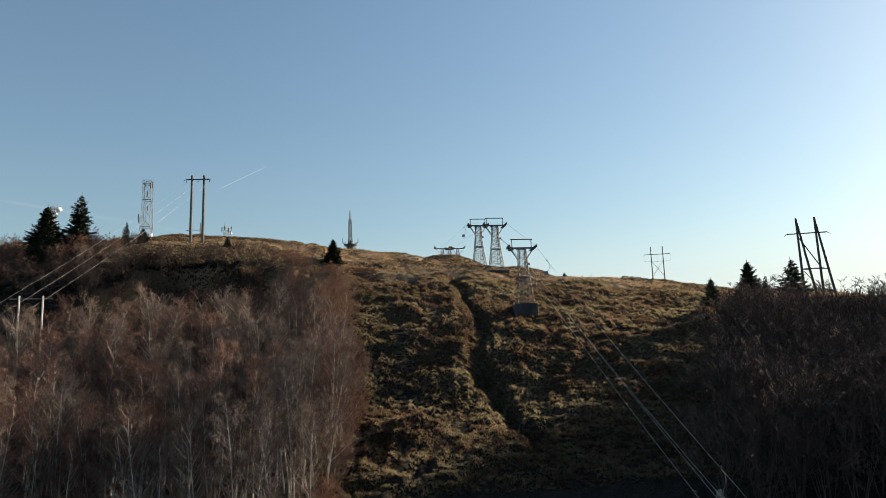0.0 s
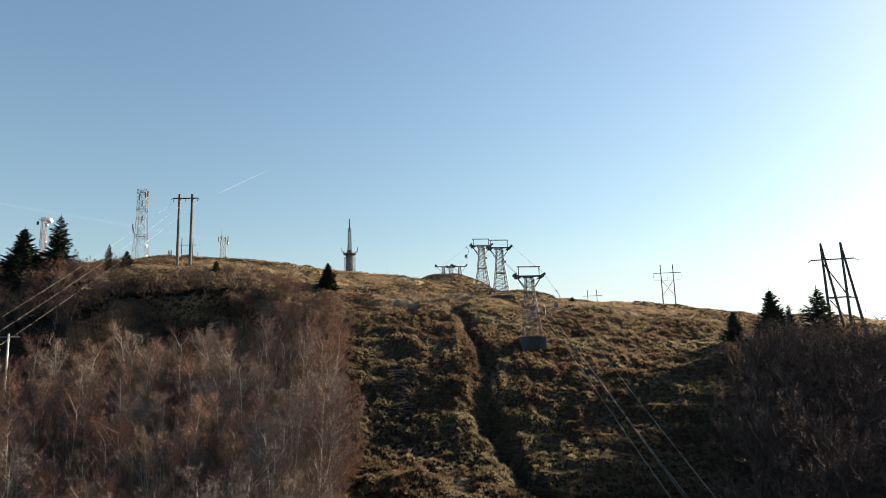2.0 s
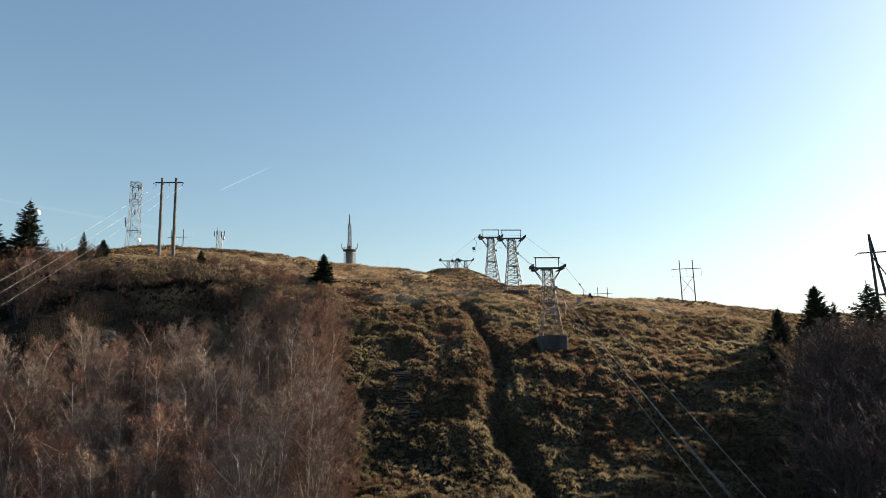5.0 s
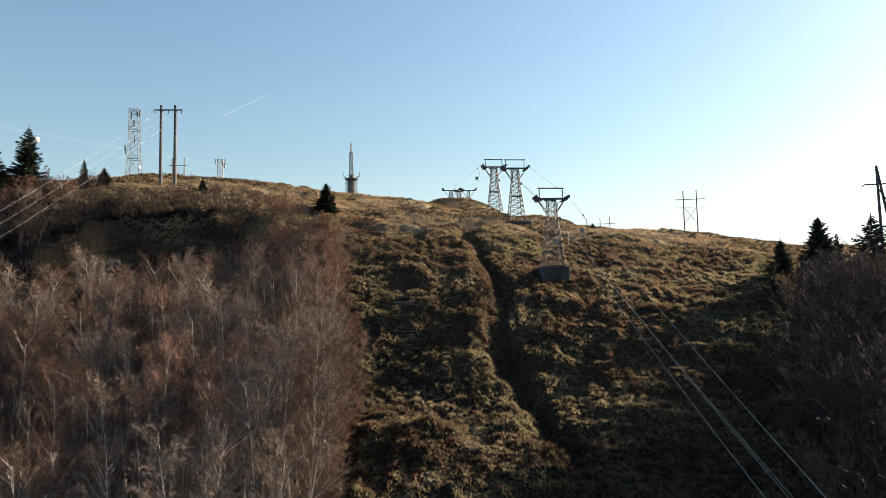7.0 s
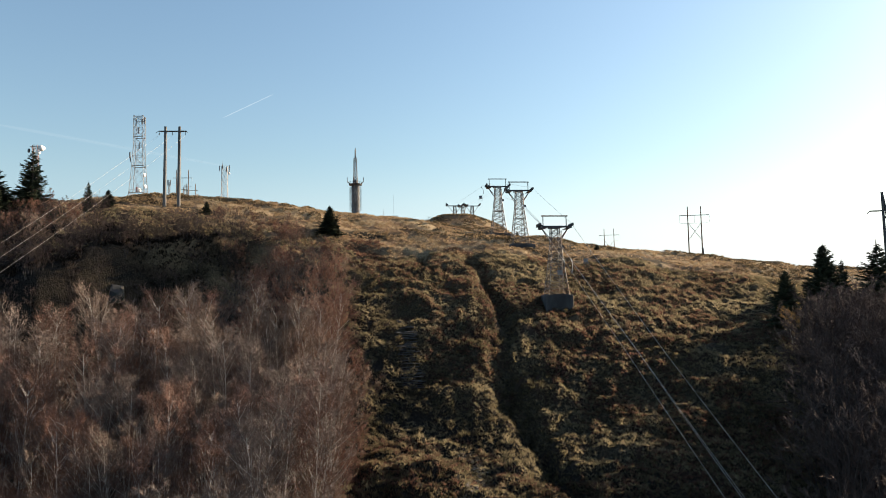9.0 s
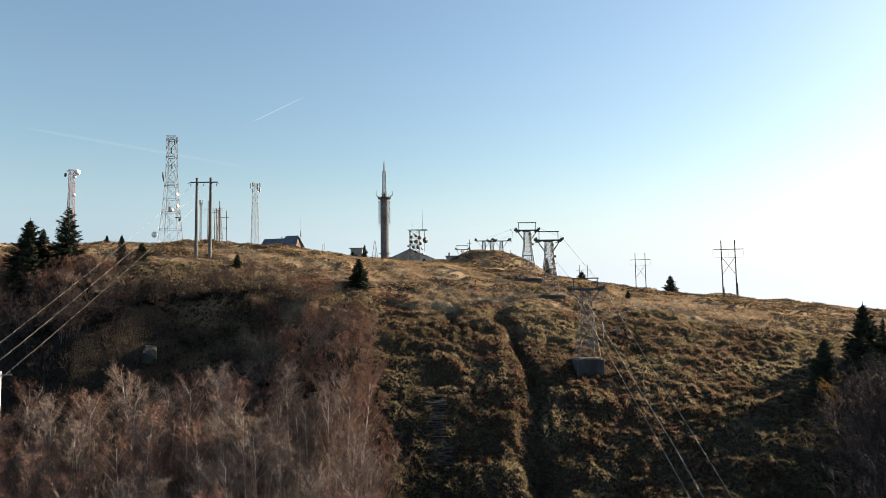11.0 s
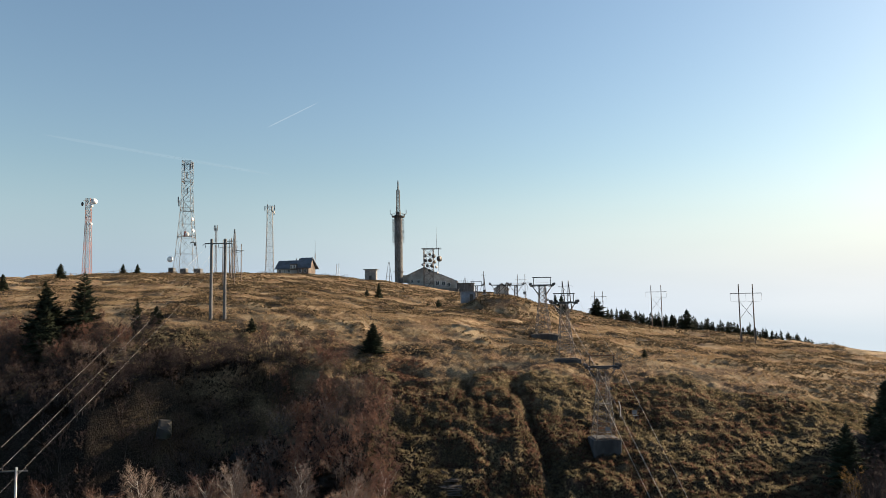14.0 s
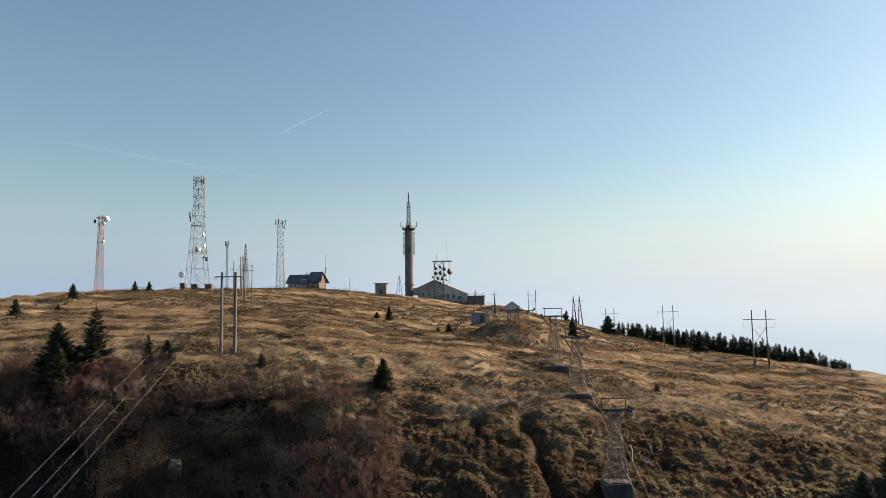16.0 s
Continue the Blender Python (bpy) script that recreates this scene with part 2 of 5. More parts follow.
def haze_material():
    """Painted haze: emission in place of scattered daylight over the hazy lowland far away."""
    m = bpy.data.materials.new("painted distant haze")
    m.use_nodes = True
    nt = m.node_tree
    nt.nodes.remove(nt.nodes["Principled BSDF"])
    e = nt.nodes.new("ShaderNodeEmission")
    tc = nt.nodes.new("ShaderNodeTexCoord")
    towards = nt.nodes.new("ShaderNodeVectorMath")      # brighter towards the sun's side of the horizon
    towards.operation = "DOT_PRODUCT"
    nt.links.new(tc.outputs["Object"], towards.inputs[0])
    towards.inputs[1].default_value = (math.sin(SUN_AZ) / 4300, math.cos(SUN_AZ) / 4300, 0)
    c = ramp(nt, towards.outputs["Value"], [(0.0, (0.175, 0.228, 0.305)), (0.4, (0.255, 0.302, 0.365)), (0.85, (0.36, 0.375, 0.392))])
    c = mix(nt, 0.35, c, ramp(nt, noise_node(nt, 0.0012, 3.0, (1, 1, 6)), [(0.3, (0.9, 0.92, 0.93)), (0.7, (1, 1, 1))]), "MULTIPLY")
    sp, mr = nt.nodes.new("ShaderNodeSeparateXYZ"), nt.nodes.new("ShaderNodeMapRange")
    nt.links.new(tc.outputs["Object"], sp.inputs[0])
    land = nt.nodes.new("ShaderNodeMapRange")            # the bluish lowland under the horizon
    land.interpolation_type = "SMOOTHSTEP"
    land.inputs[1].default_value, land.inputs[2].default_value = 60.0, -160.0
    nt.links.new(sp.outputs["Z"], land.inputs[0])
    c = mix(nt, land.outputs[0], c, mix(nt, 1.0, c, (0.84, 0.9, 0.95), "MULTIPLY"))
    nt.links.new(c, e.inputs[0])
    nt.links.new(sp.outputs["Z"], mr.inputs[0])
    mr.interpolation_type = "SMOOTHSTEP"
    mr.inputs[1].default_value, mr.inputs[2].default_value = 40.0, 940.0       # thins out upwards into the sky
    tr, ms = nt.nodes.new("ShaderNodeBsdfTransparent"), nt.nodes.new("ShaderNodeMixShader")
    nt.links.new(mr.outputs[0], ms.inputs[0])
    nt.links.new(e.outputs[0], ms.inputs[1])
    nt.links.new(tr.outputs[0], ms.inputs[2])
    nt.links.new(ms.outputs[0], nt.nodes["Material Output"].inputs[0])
    return m


def vapour_material(name, amount):
    """Ice cloud high in the sky: part of the bright backdrop, mostly see-through."""
    m = bpy.data.materials.new(name)
    m.use_nodes = True
    nt = m.node_tree
    nt.nodes.remove(nt.nodes["Principled BSDF"])
    e, tr, ms = nt.nodes.new("ShaderNodeEmission"), nt.nodes.new("ShaderNodeBsdfTransparent"), nt.nodes.new("ShaderNodeMixShader")
    # emission stands in for the trail's sunlit white
    e.inputs[0].default_value = (0.43, 0.445, 0.46, 1)
    ms.inputs[0].default_value = amount
    nt.links.new(tr.outputs[0], ms.inputs[1])
    nt.links.new(e.outputs[0], ms.inputs[2])
    nt.links.new(ms.outputs[0], nt.nodes["Material Output"].inputs[0])
    return m


# ---- mesh tools ----
class Shape:
    """Gathers vertices and faces of one mesh."""

    def __init__(self):
        self.v, self.f = [], []

    def add(self, verts, faces):
        n = len(self.v)
        self.v += [tuple(p) for p in verts]
        self.f += [tuple(i + n for i in f) for f in faces]
        return self

    def tube(self, p, q, r0, r1=None, n=6, caps=True):
        r1 = r0 if r1 is None else r1
        p, q = Vector(p), Vector(q)
        d = (q - p).normalized()
        a = d.cross(Vector((0, 0, 1)) if abs(d.z) < 0.95 else Vector((1, 0, 0))).normalized()
        b = d.cross(a)
        ring = [(math.cos(2 * math.pi * i / n), math.sin(2 * math.pi * i / n)) for i in range(n)]
        vs = [p + (a * c + b * s) * r0 for c, s in ring] + [q + (a * c + b * s) * r1 for c, s in ring]
        fs = [(i, (i + 1) % n, n + (i + 1) % n, n + i) for i in range(n)]
        if caps:
            fs += [tuple(range(n))[::-1], tuple(range(n, 2 * n))]
        return self.add(vs, fs)

    def chain(self, pts, r, n=6):
        """One round bar bent through the points."""
        pts = [Vector(p) for p in pts]
        vs, fs = [], []
        for i, p in enumerate(pts):
            d = (pts[min(i + 1, len(pts) - 1)] - pts[max(i - 1, 0)]).normalized()
            a = d.cross(Vector((0, 0, 1)) if abs(d.z) < 0.95 else Vector((1, 0, 0))).normalized()
            b = d.cross(a)
            vs += [p + (a * math.cos(2 * math.pi * k / n) + b * math.sin(2 * math.pi * k / n)) * r for k in range(n)]
            if i:
                o = (i - 1) * n
                fs += [(o + k, o + (k + 1) % n, o + n + (k + 1) % n, o + n + k) for k in range(n)]
        fs += [tuple(range(n))[::-1], tuple(range(len(vs) - n, len(vs)))]
        return self.add(vs, fs)

    def spike(self, p, q, r):
        """A twig: three-sided, running to a point."""
        d = (q - p).normalized()
        a = d.orthogonal().normalized() * r
        b = d.cross(a)
        return self.add([p + a, p - a * 0.5 + b * 0.87, p - a * 0.5 - b * 0.87, q], [(0, 1, 3), (1, 2, 3), (2, 0, 3)])

    def sliver(self, p, q, r):
        """The finest twig."""
        a = (q - p).orthogonal().normalized() * r
        return self.add([p + a, p - a, q], [(0, 1, 2)])

    def box(self, c, s, turn=0.0, bevel=0.0, taper=1.0):
        """A box with its edges broken by bevel, turned about z by degrees; its top is taper times as wide."""
        hx, hy, hz = s[0] / 2, s[1] / 2, s[2] / 2
        ca, sa = math.cos(radians(turn)), math.sin(radians(turn))
        k = bevel
        if k <= 0:
            rings = [(-hz, 0.0), (hz, 0.0)]
        else:
            rings = [(-hz, k), (-hz + k, 0.0), (hz - k, 0.0), (hz, k)]
        vs, fs = [], []
        m = 8 if k > 0 else 4
        for z, inset in rings:
            t = 1 + (taper - 1) * (z + hz) / (2 * hz)
            x, y = hx * t - inset, hy * t - inset
            if m == 8:
                o = [(x - k, -y), (x, -y + k), (x, y - k), (x - k, y), (-x + k, y), (-x, y - k), (-x, -y + k), (-x + k, -y)]
            else:
                o = [(x, -y), (x, y), (-x, y), (-x, -y)]
            vs += [(c[0] + u * ca - w * sa, c[1] + u * sa + w * ca, c[2] + z) for u, w in o]
        for r in range(len(rings) - 1):
            fs += [(r * m + i, r * m + (i + 1) % m, (r + 1) * m + (i + 1) % m, (r + 1) * m + i) for i in range(m)]
        fs += [tuple(range(m))[::-1], tuple(range((len(rings) - 1) * m, len(rings) * m))]
        return self.add(vs, fs)

    def prism(self, outline, y0, y1):
        """An outline in x and z, drawn out along y."""
        n = len(outline)
        vs = [(x, y0, z) for x, z in outline] + [(x, y1, z) for x, z in outline]
        fs = [(i, (i + 1) % n, n + (i + 1) % n, n + i) for i in range(n)] + [tuple(range(n))[::-1], tuple(range(n, 2 * n))]
        return self.add(vs, fs)

    def disc(self, c, axis, r, depth, n=16):
        """A dish antenna: a shallow bowl with a drum behind it."""
        axis = Vector(axis).normalized()
        c = Vector(c)
        self.tube(c, c - axis * depth, r, r * 0.96, n)
        return self.tube(c - axis * depth, c - axis * depth * 1.9, r * 0.6, r * 0.3, n)

    def ball(self, c, r, seed=0, rough=0.0, squash=1.0, n=8):
        rnd = random.Random(seed)
        vs, fs = [], []
        for i in range(1, n):
            a = math.pi * i / n
            for j in range(2 * n):
                h = 2 * math.pi * j / (2 * n)
                k = r * (1 + rnd.uniform(-rough, rough))
                vs.append((c[0] + k * math.sin(a) * math.cos(h), c[1] + k * math.sin(a) * math.sin(h), c[2] + k * math.cos(a) * squash))
        w = 2 * n
        for i in range(n - 2):
            fs += [(i * w + j, (i + 1) * w + j, (i + 1) * w + (j + 1) % w, i * w + (j + 1) % w) for j in range(w)]
        vs += [(c[0], c[1], c[2] + r * squash), (c[0], c[1], c[2] - r * squash)]
        t = len(vs) - 2
        fs += [(t, j, (j + 1) % w) for j in range(w)]
        fs += [(t + 1, (n - 2) * w + (j + 1) % w, (n - 2) * w + j) for j in range(w)]
        return self.add(vs, fs)

    def mesh(self, name, material, smooth=False):
        me = bpy.data.meshes.new(name)
        me.from_pydata(self.v, [], self.f)
        me.materials.append(material)
        if smooth:
            me.shade_smooth()
        me.update()
        return me


def part(name, shape, material, parent, label="", smooth=False):
    """Links a shape as one mesh object under a thing or a part."""
    ob = new(name, shape.mesh(name, material, smooth))
    ob.parent = parent
    if label:
        tagged(ob, label)
    return ob


def thing(name, label, category, group="", m=None):
    ob = new(name)
    ob.empty_display_size = 0.3
    if m is not None:
        ob.matrix_basis = m
    return tagged(ob, label, category, group)


def single(name, shape, material, label, category="", group="", kind="", m=None, smooth=False):
    ob = new(name, shape.mesh(name, material, smooth))
    if m is not None:
        ob.matrix_basis = m
    return tagged(ob, label, category, group, kind)


# ---- the hill ----
def hermite(xs, vals, x):
    """A smooth curve through vals at xs along the first axis."""
    xs, vals = np.asarray(xs, float), np.asarray(vals, float)
    d = np.gradient(vals, xs, axis=0)
    i = np.clip(np.searchsorted(xs, x) - 1, 0, len(xs) - 2)
    h = xs[i + 1] - xs[i]
    t = np.clip((x - xs[i]) / h, 0, 1)
    sh = (-1,) + (1,) * (vals.ndim - 1)
    t, h = t.reshape(sh), h.reshape(sh)
    return ((2 * t**3 - 3 * t**2 + 1) * vals[i] + (t**3 - 2 * t**2 + t) * h * d[i]
            + (3 * t**2 - 2 * t**3) * vals[i + 1] + (t**3 - t**2) * h * d[i + 1])


HILL_X = [-140, -70, -40, -18, 2, 14, 32, 55, 100]
HILL_Y = [30, 62, 75, 88, 100, 112, 130, 160, 220, 300, 390]
HILL_Z = [
    [-12, -18, -20, -21, -22, -21, -19, -16, -14],
    [-1, -5, -7, -8, -7, -7, -6.5, -5, 3],
    [4, 2, 1, -1.5, -2.5, -2, -1, -0.5, 6],
    [7, 8, 11, 7.5, 6, 5.5, 4.9, 3.2, 7],
    [15, 16.5, 18, 14.5, 12.5, 10.5, 9.4, 6.4, 8],
    [20, 22.5, 22.8, 20.2, 17, 15.2, 13.3, 11, 8.5],
    [24, 25, 24.8, 22.2, 20.3, 18, 15.3, 12.8, 8.5],
    [29, 28, 27, 23.4, 21.4, 19.8, 17, 15, 9.5],
    [34.5, 32.4, 29.1, 26.6, 26.2, 23, 18.3, 14.6, 8.5],
    [38.8, 37.1, 33.4, 29.4, 28.3, 25.3, 21, 15, 8],
    [38, 38, 36.3, 32.8, 31.5, 28, 18, 12, 8],
]


def lattice_noise(x, y, size, seed):
    """Smooth noise between -1 and 1 with bumps of that size."""
    x, y = x / size, y / size
    xi, yi = np.floor(x).astype(np.int64), np.floor(y).astype(np.int64)
    u, w = x - xi, y - yi
    u, w = u * u * (3 - 2 * u), w * w * (3 - 2 * w)

    def h(a, b):
        k = (a * 374761393 + b * 668265263 + seed * 974634777) & 0xFFFFFFFF
        k = ((k ^ (k >> 13)) * 1274126177) & 0xFFFFFFFF
        return ((k ^ (k >> 16)) & 0xFFFF) / 32767.5 - 1

    return (h(xi, yi) * (1 - u) + h(xi + 1, yi) * u) * (1 - w) + (h(xi, yi + 1) * (1 - u) + h(xi + 1, yi + 1) * u) * w


def bell(x, y, cx, cy, rx, ry):
    return np.exp(-((x - cx) / rx) ** 2 - ((y - cy) / ry) ** 2)


def heather(x, y):
    """Where low dark heath breaks the straw of the hilltop: long patches across the slope, from 0 to 1."""
    a = lattice_noise(x * 0.4 + 0.15 * y, y, 3.0, 51) + 0.6 * lattice_noise(x * 0.5, y + 0.2 * x, 1.2, 52)
    b = lattice_noise(x * 0.35, y, 8.0, 53) + 0.6 * lattice_noise(x * 0.4, y, 3.4, 54)
    far = np.clip((y - 150) / 40, 0, 1)
    n = np.where(far > 0, np.maximum(a - 0.25 * far, b - 1 + far), a) + 0.25 * lattice_noise(x, y, 26.0, 55)
    return np.clip((n - 0.22) / 0.3, 0, 1) * np.clip((y - 103) / 8, 0, 1)


def hill(x, y):
    """The height of the ground, with its hummocks; x and y are arrays."""
    x, y = np.asarray(x, float), np.asarray(y, float)
    cx, cy = np.clip(x, -140, 100), np.clip(y, 30, 390)
    rows = hermite(HILL_Y, HILL_Z, cy.ravel())                       # each point's own row of heights
    xs = np.asarray(HILL_X, float)
    d = np.gradient(rows, xs, axis=1)
    px = cx.ravel()
    i = np.clip(np.searchsorted(xs, px) - 1, 0, len(xs) - 2)
    n, h = np.arange(len(px)), xs[i + 1] - xs[i]
    t = (px - xs[i]) / h
    z = ((2 * t**3 - 3 * t**2 + 1) * rows[n, i] + (t**3 - 2 * t**2 + t) * h * d[n, i]
         + (3 * t**2 - 2 * t**3) * rows[n, i + 1] + (t**3 - t**2) * h * d[n, i + 1]).reshape(x.shape)
    # beyond the summit the land falls to a far lowland
    out = np.hypot(np.maximum(x - 100, 0) + np.maximum(-140 - x, 0), np.maximum(y - 390, 0) + 0.6 * np.maximum(30 - y, 0))
    z = z - 380 * (1 - np.exp(-out * 0.28 / 380)) - np.minimum(out, 60) * 0.12
    # the mound on the meadow, and the hollow beside the second tower
    z = z + 3.6 * np.exp(-(((x - 2.2) / 8.4) ** 2 + ((y - 150) / 8.0) ** 2) ** 2) - 0.6 * bell(x, y, 2.5, 120, 1.8, 1.6) - 1.0 * bell(x, y, 6.2, 122.0, 2.8, 2.0)
    # the hollow under the crag
    drop = np.clip((np.interp(x, [-44, -35, -26], [90.5, 98, 101]) + 1.2 * lattice_noise(x, y * 0, 5.0, 12) - y) / 2.2, 0, 1)
    z = z - 8.5 * np.exp(-(((x + 41) / 19) ** 6)) * drop * drop * (3 - 2 * drop) * np.clip((y - 68) / 14, 0, 1)
    # the lip of the old track and the gully that runs down past the first tower
    z = z + 1.7 * bell(x, y, -3.2, 68, 3.4, 2.4)
    gx = np.interp(y, [64, 70, 77, 92, 99, 105], [7.5, 6.0, 4.7, 4.3, 3.0, 1.2]) + 0.8 * lattice_noise(x * 0, y, 3.0, 9)
    gx = gx + 0.45 * lattice_noise(x, y, 1.4, 19)
    z = z - 1.5 * np.exp(-((x - gx) / 1.0) ** 2) * np.clip((y - 62) / 4, 0, 1) * np.clip((107 - y) / 5, 0, 1)
    z = z + 0.35 * np.exp(-((x - gx + 2.3) / 1.6) ** 2) * np.clip((y - 62) / 4, 0, 1) * np.clip((105 - y) / 5, 0, 1)
    # the hollow above the old steps, a short cut in the rim, and the lip of the meadow beside it
    z = z - 1.5 * bell(x, y, -5.6, 89.3, 1.5, 1.1) + 0.6 * bell(x, y, -5.4, 91.4, 2.2, 1.2) - 1.3 * bell(x, y, -4.1, 101.8, 0.7, 2.6)
    lip = np.clip((105.2 + 0.7 * lattice_noise(x, y * 0, 3.0, 21) - y) / 0.8, 0, 1) * np.clip((y - 96) / 8, 0, 1)
    z = z - 0.9 * lip * np.clip((x + 15) / 3, 0, 1) * np.clip((-3.5 - x) / 1.0, 0, 1)
    # a narrow trodden ledge across the slope
    ty = 97.2 + 0.5 * (x - 16)
    z = z - 0.3 * np.exp(-((y - ty) / 0.45) ** 2) * np.clip((x - 13) / 3, 0, 1) * np.clip((36 - x) / 4, 0, 1)
    # hummocks, larger on the steep side
    steep = np.clip((112 - y + 5 * lattice_noise(x, y, 11.0, 4)) / 12, 0, 1)
    near = np.clip((y - 46) / 10, 0, 1) * np.clip((420 - y) / 60, 0, 1) * np.clip((260 - np.abs(x)) / 60, 0, 1)
    far = np.clip((y - 150) / 60, 0, 1) * 0.35 * lattice_noise(x, y * 1.6, 5.0, 8)
    rough = far + 0.55 * lattice_noise(x, y, 7.0, 1) + 0.22 * lattice_noise(x, y, 2.6, 2)
    tuss = 0.9 * np.abs(lattice_noise(x, y, 1.2, 3)) + 0.6 * np.abs(lattice_noise(x + 0.3 * y, y, 0.65, 5)) + 0.25 * lattice_noise(x, y - 0.4 * x, 0.5, 14) - 0.5
    ledge = lattice_noise(x * 0.35, y + 0.3 * x, 1.3, 6)
    z = z + near * (rough * (0.95 - 0.25 * steep) + tuss * (0.16 + 0.44 * steep) + ledge * (0.1 + 0.14 * steep) + heather(x, y) * np.where(y > 165, 0.5, 0.3))
    return z


def ground_z(x, y):
    return float(hill(np.array([x]), np.array([y]))[0])


def spread(edges):
    """Stations along an axis from stretches of (end, step), the steps widening at the last."""
    out = [edges[0]]
    for end, step in edges[1:]:
        n = max(1, round((end - out[-1]) / step))
        out += list(np.linspace(out[-1], end, n + 1)[1:])
    return np.array(out)


gxs = spread([-4800, (-1200, 900), (-400, 200), (-160, 30), (-80, 1.4), (-45, 0.7), (-14, 0.5), (44, 0.32), (62, 0.5), (75, 0.9), (160, 4), (400, 30), (1200, 200), (4800, 900)])
gys = spread([-4800, (-1200, 900), (-300, 150), (0, 30), (50, 2.5), (58, 0.6), (114, 0.3), (170, 0.6), (250, 1.0), (400, 2.2), (600, 25), (1400, 200), (4900, 900)])
GX, GY = np.meshgrid(gxs, gys)
GZ = hill(GX, GY)
nx, ny = len(gxs), len(gys)
idx = np.arange(nx * ny).reshape(ny, nx)
quads = np.stack([idx[:-1, :-1], idx[:-1, 1:], idx[1:, 1:], idx[1:, :-1]], -1).reshape(-1, 4)
me = bpy.data.meshes.new("ground")
me.from_pydata(np.stack([GX, GY, GZ], -1).reshape(-1, 3).tolist(), [], quads.tolist())
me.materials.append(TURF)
me.shade_smooth()
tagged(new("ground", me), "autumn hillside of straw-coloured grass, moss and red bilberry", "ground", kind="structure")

EARTH = plain("bare earth", (0.03, 0.02, 0.012), (0.085, 0.055, 0.032), 1.5, 0.95, 0, (0.11, 0.075, 0.045), 0.03)


def track(line, width, label):
    """Two wheel ruts worn into the meadow, laid on the ground."""
    pts = [Vector((x, y, 0)) for x, y in line]
    path = [pts[i].lerp(pts[i + 1], k / 24) for i in range(len(pts) - 1) for k in range(24)]
    s = Shape()
    for side in (-width / 2, width / 2):
        n0 = len(s.v)
        for i, p in enumerate(path):
            d = (path[min(i + 1, len(path) - 1)] - path[max(i - 1, 0)]).normalized()
            e = Vector((-d.y, d.x, 0))
            for off in (side - 0.22, side + 0.22):
                q = p + e * off
                s.v.append((q.x, q.y, float(hill(np.array([q.x]), np.array([q.y]))[0]) + 0.05))
        s.f += [(n0 + 2 * i, n0 + 2 * i + 2, n0 + 2 * i + 3, n0 + 2 * i + 1) for i in range(len(path) - 1)]
    single("track", s, EARTH, label, "track", kind="structure")


track([(-52, 328), (-46, 295), (-38.5, 250), (-30, 210), (-21, 186), (-9, 170)], 1.6, "worn earth wheel ruts across the dry meadow")

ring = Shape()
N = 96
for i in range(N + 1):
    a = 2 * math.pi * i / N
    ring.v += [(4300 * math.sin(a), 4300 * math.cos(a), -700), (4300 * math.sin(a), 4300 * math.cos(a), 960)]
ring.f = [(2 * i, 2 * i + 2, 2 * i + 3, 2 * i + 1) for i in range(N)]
haze = single("backdrop", ring, haze_material(), "glowing backdrop painted as pale blue haze over the distant lowland", "backdrop", kind="structure")


def contrail(a, b, w0, w1, amount, label):
    """A narrow streak, tapered to both ends."""
    a, b = Vector(a), Vector(b)
    s, n = Shape(), 14
    for i in range(n + 1):
        t = i / n
        w = (w0 + (w1 - w0) * t) * min(1.0, 6 * t + 0.1, 6 * (1 - t) + 0.1)
        p = a.lerp(b, t)
        s.v += [(p.x, p.y, p.z + w), (p.x, p.y + w, p.z), (p.x, p.y, p.z - w), (p.x, p.y - w, p.z)]
        if i:
            o = (i - 1) * 4
            s.f += [(o + k, o + (k + 1) % 4, o + 4 + (k + 1) % 4, o + 4 + k) for k in range(4)]
    single("contrail", s, vapour_material("vapour", amount), label, "contrail", kind="structure")


contrail((-1280, 4000, 1100), (-980, 4000, 1238), 3.0, 2.2, 0.105, "thin white vapour trail across the blue sky")
contrail((-2630, 4000, 1105), (-1220, 4000, 818), 9.0, 7.0, 0.022, "faint old vapour trail spread in the sky")


# ---- towers and poles ----
def lattice(parent, profile, leg_r, brace_r, materials, bays=None, n=4, style="X", single_bars=True):
    """Legs and bracing of a lattice mast. profile: (height, half width) from the foot to the top; materials change from bay to bay."""
    hs, ws = [p[0] for p in profile], [p[1] for p in profile]
    bays = bays or [hs[0] + (hs[-1] - hs[0]) * i / 8 for i in range(9)]
    corner = [(1, -1), (1, 1), (-1, 1), (-1, -1)]

    def at(k, z):
        w = float(np.interp(z, hs, ws))
        return Vector((corner[k][0] * w, corner[k][1] * w, z))

    for k in range(4):
        s = Shape().chain([at(k, b) for b in bays], leg_r, n)
        part("leg", s, materials[0], parent)
    for i, (a, b) in enumerate(zip(bays, bays[1:])):
        bars = []
        for k in range(4):
            j = (k + 1) % 4
            bars.append((at(k, b), at(j, b)))
            if style == "X" or i % 2 == 0:
                bars.append((at(k, a), at(j, b)))
            if style == "X" or i % 2 == 1:
                bars.append((at(j, a), at(k, b)))
        mat = materials[i % len(materials)]
        if single_bars:
            for p, q in bars:
                part("brace", Shape().tube(p, q, brace_r, brace_r, 4), mat, parent)
        else:
            s = Shape()
            for p, q in bars:
                s.tube(p, q, brace_r, brace_r, 4)
            part("bracing", s, mat, parent)


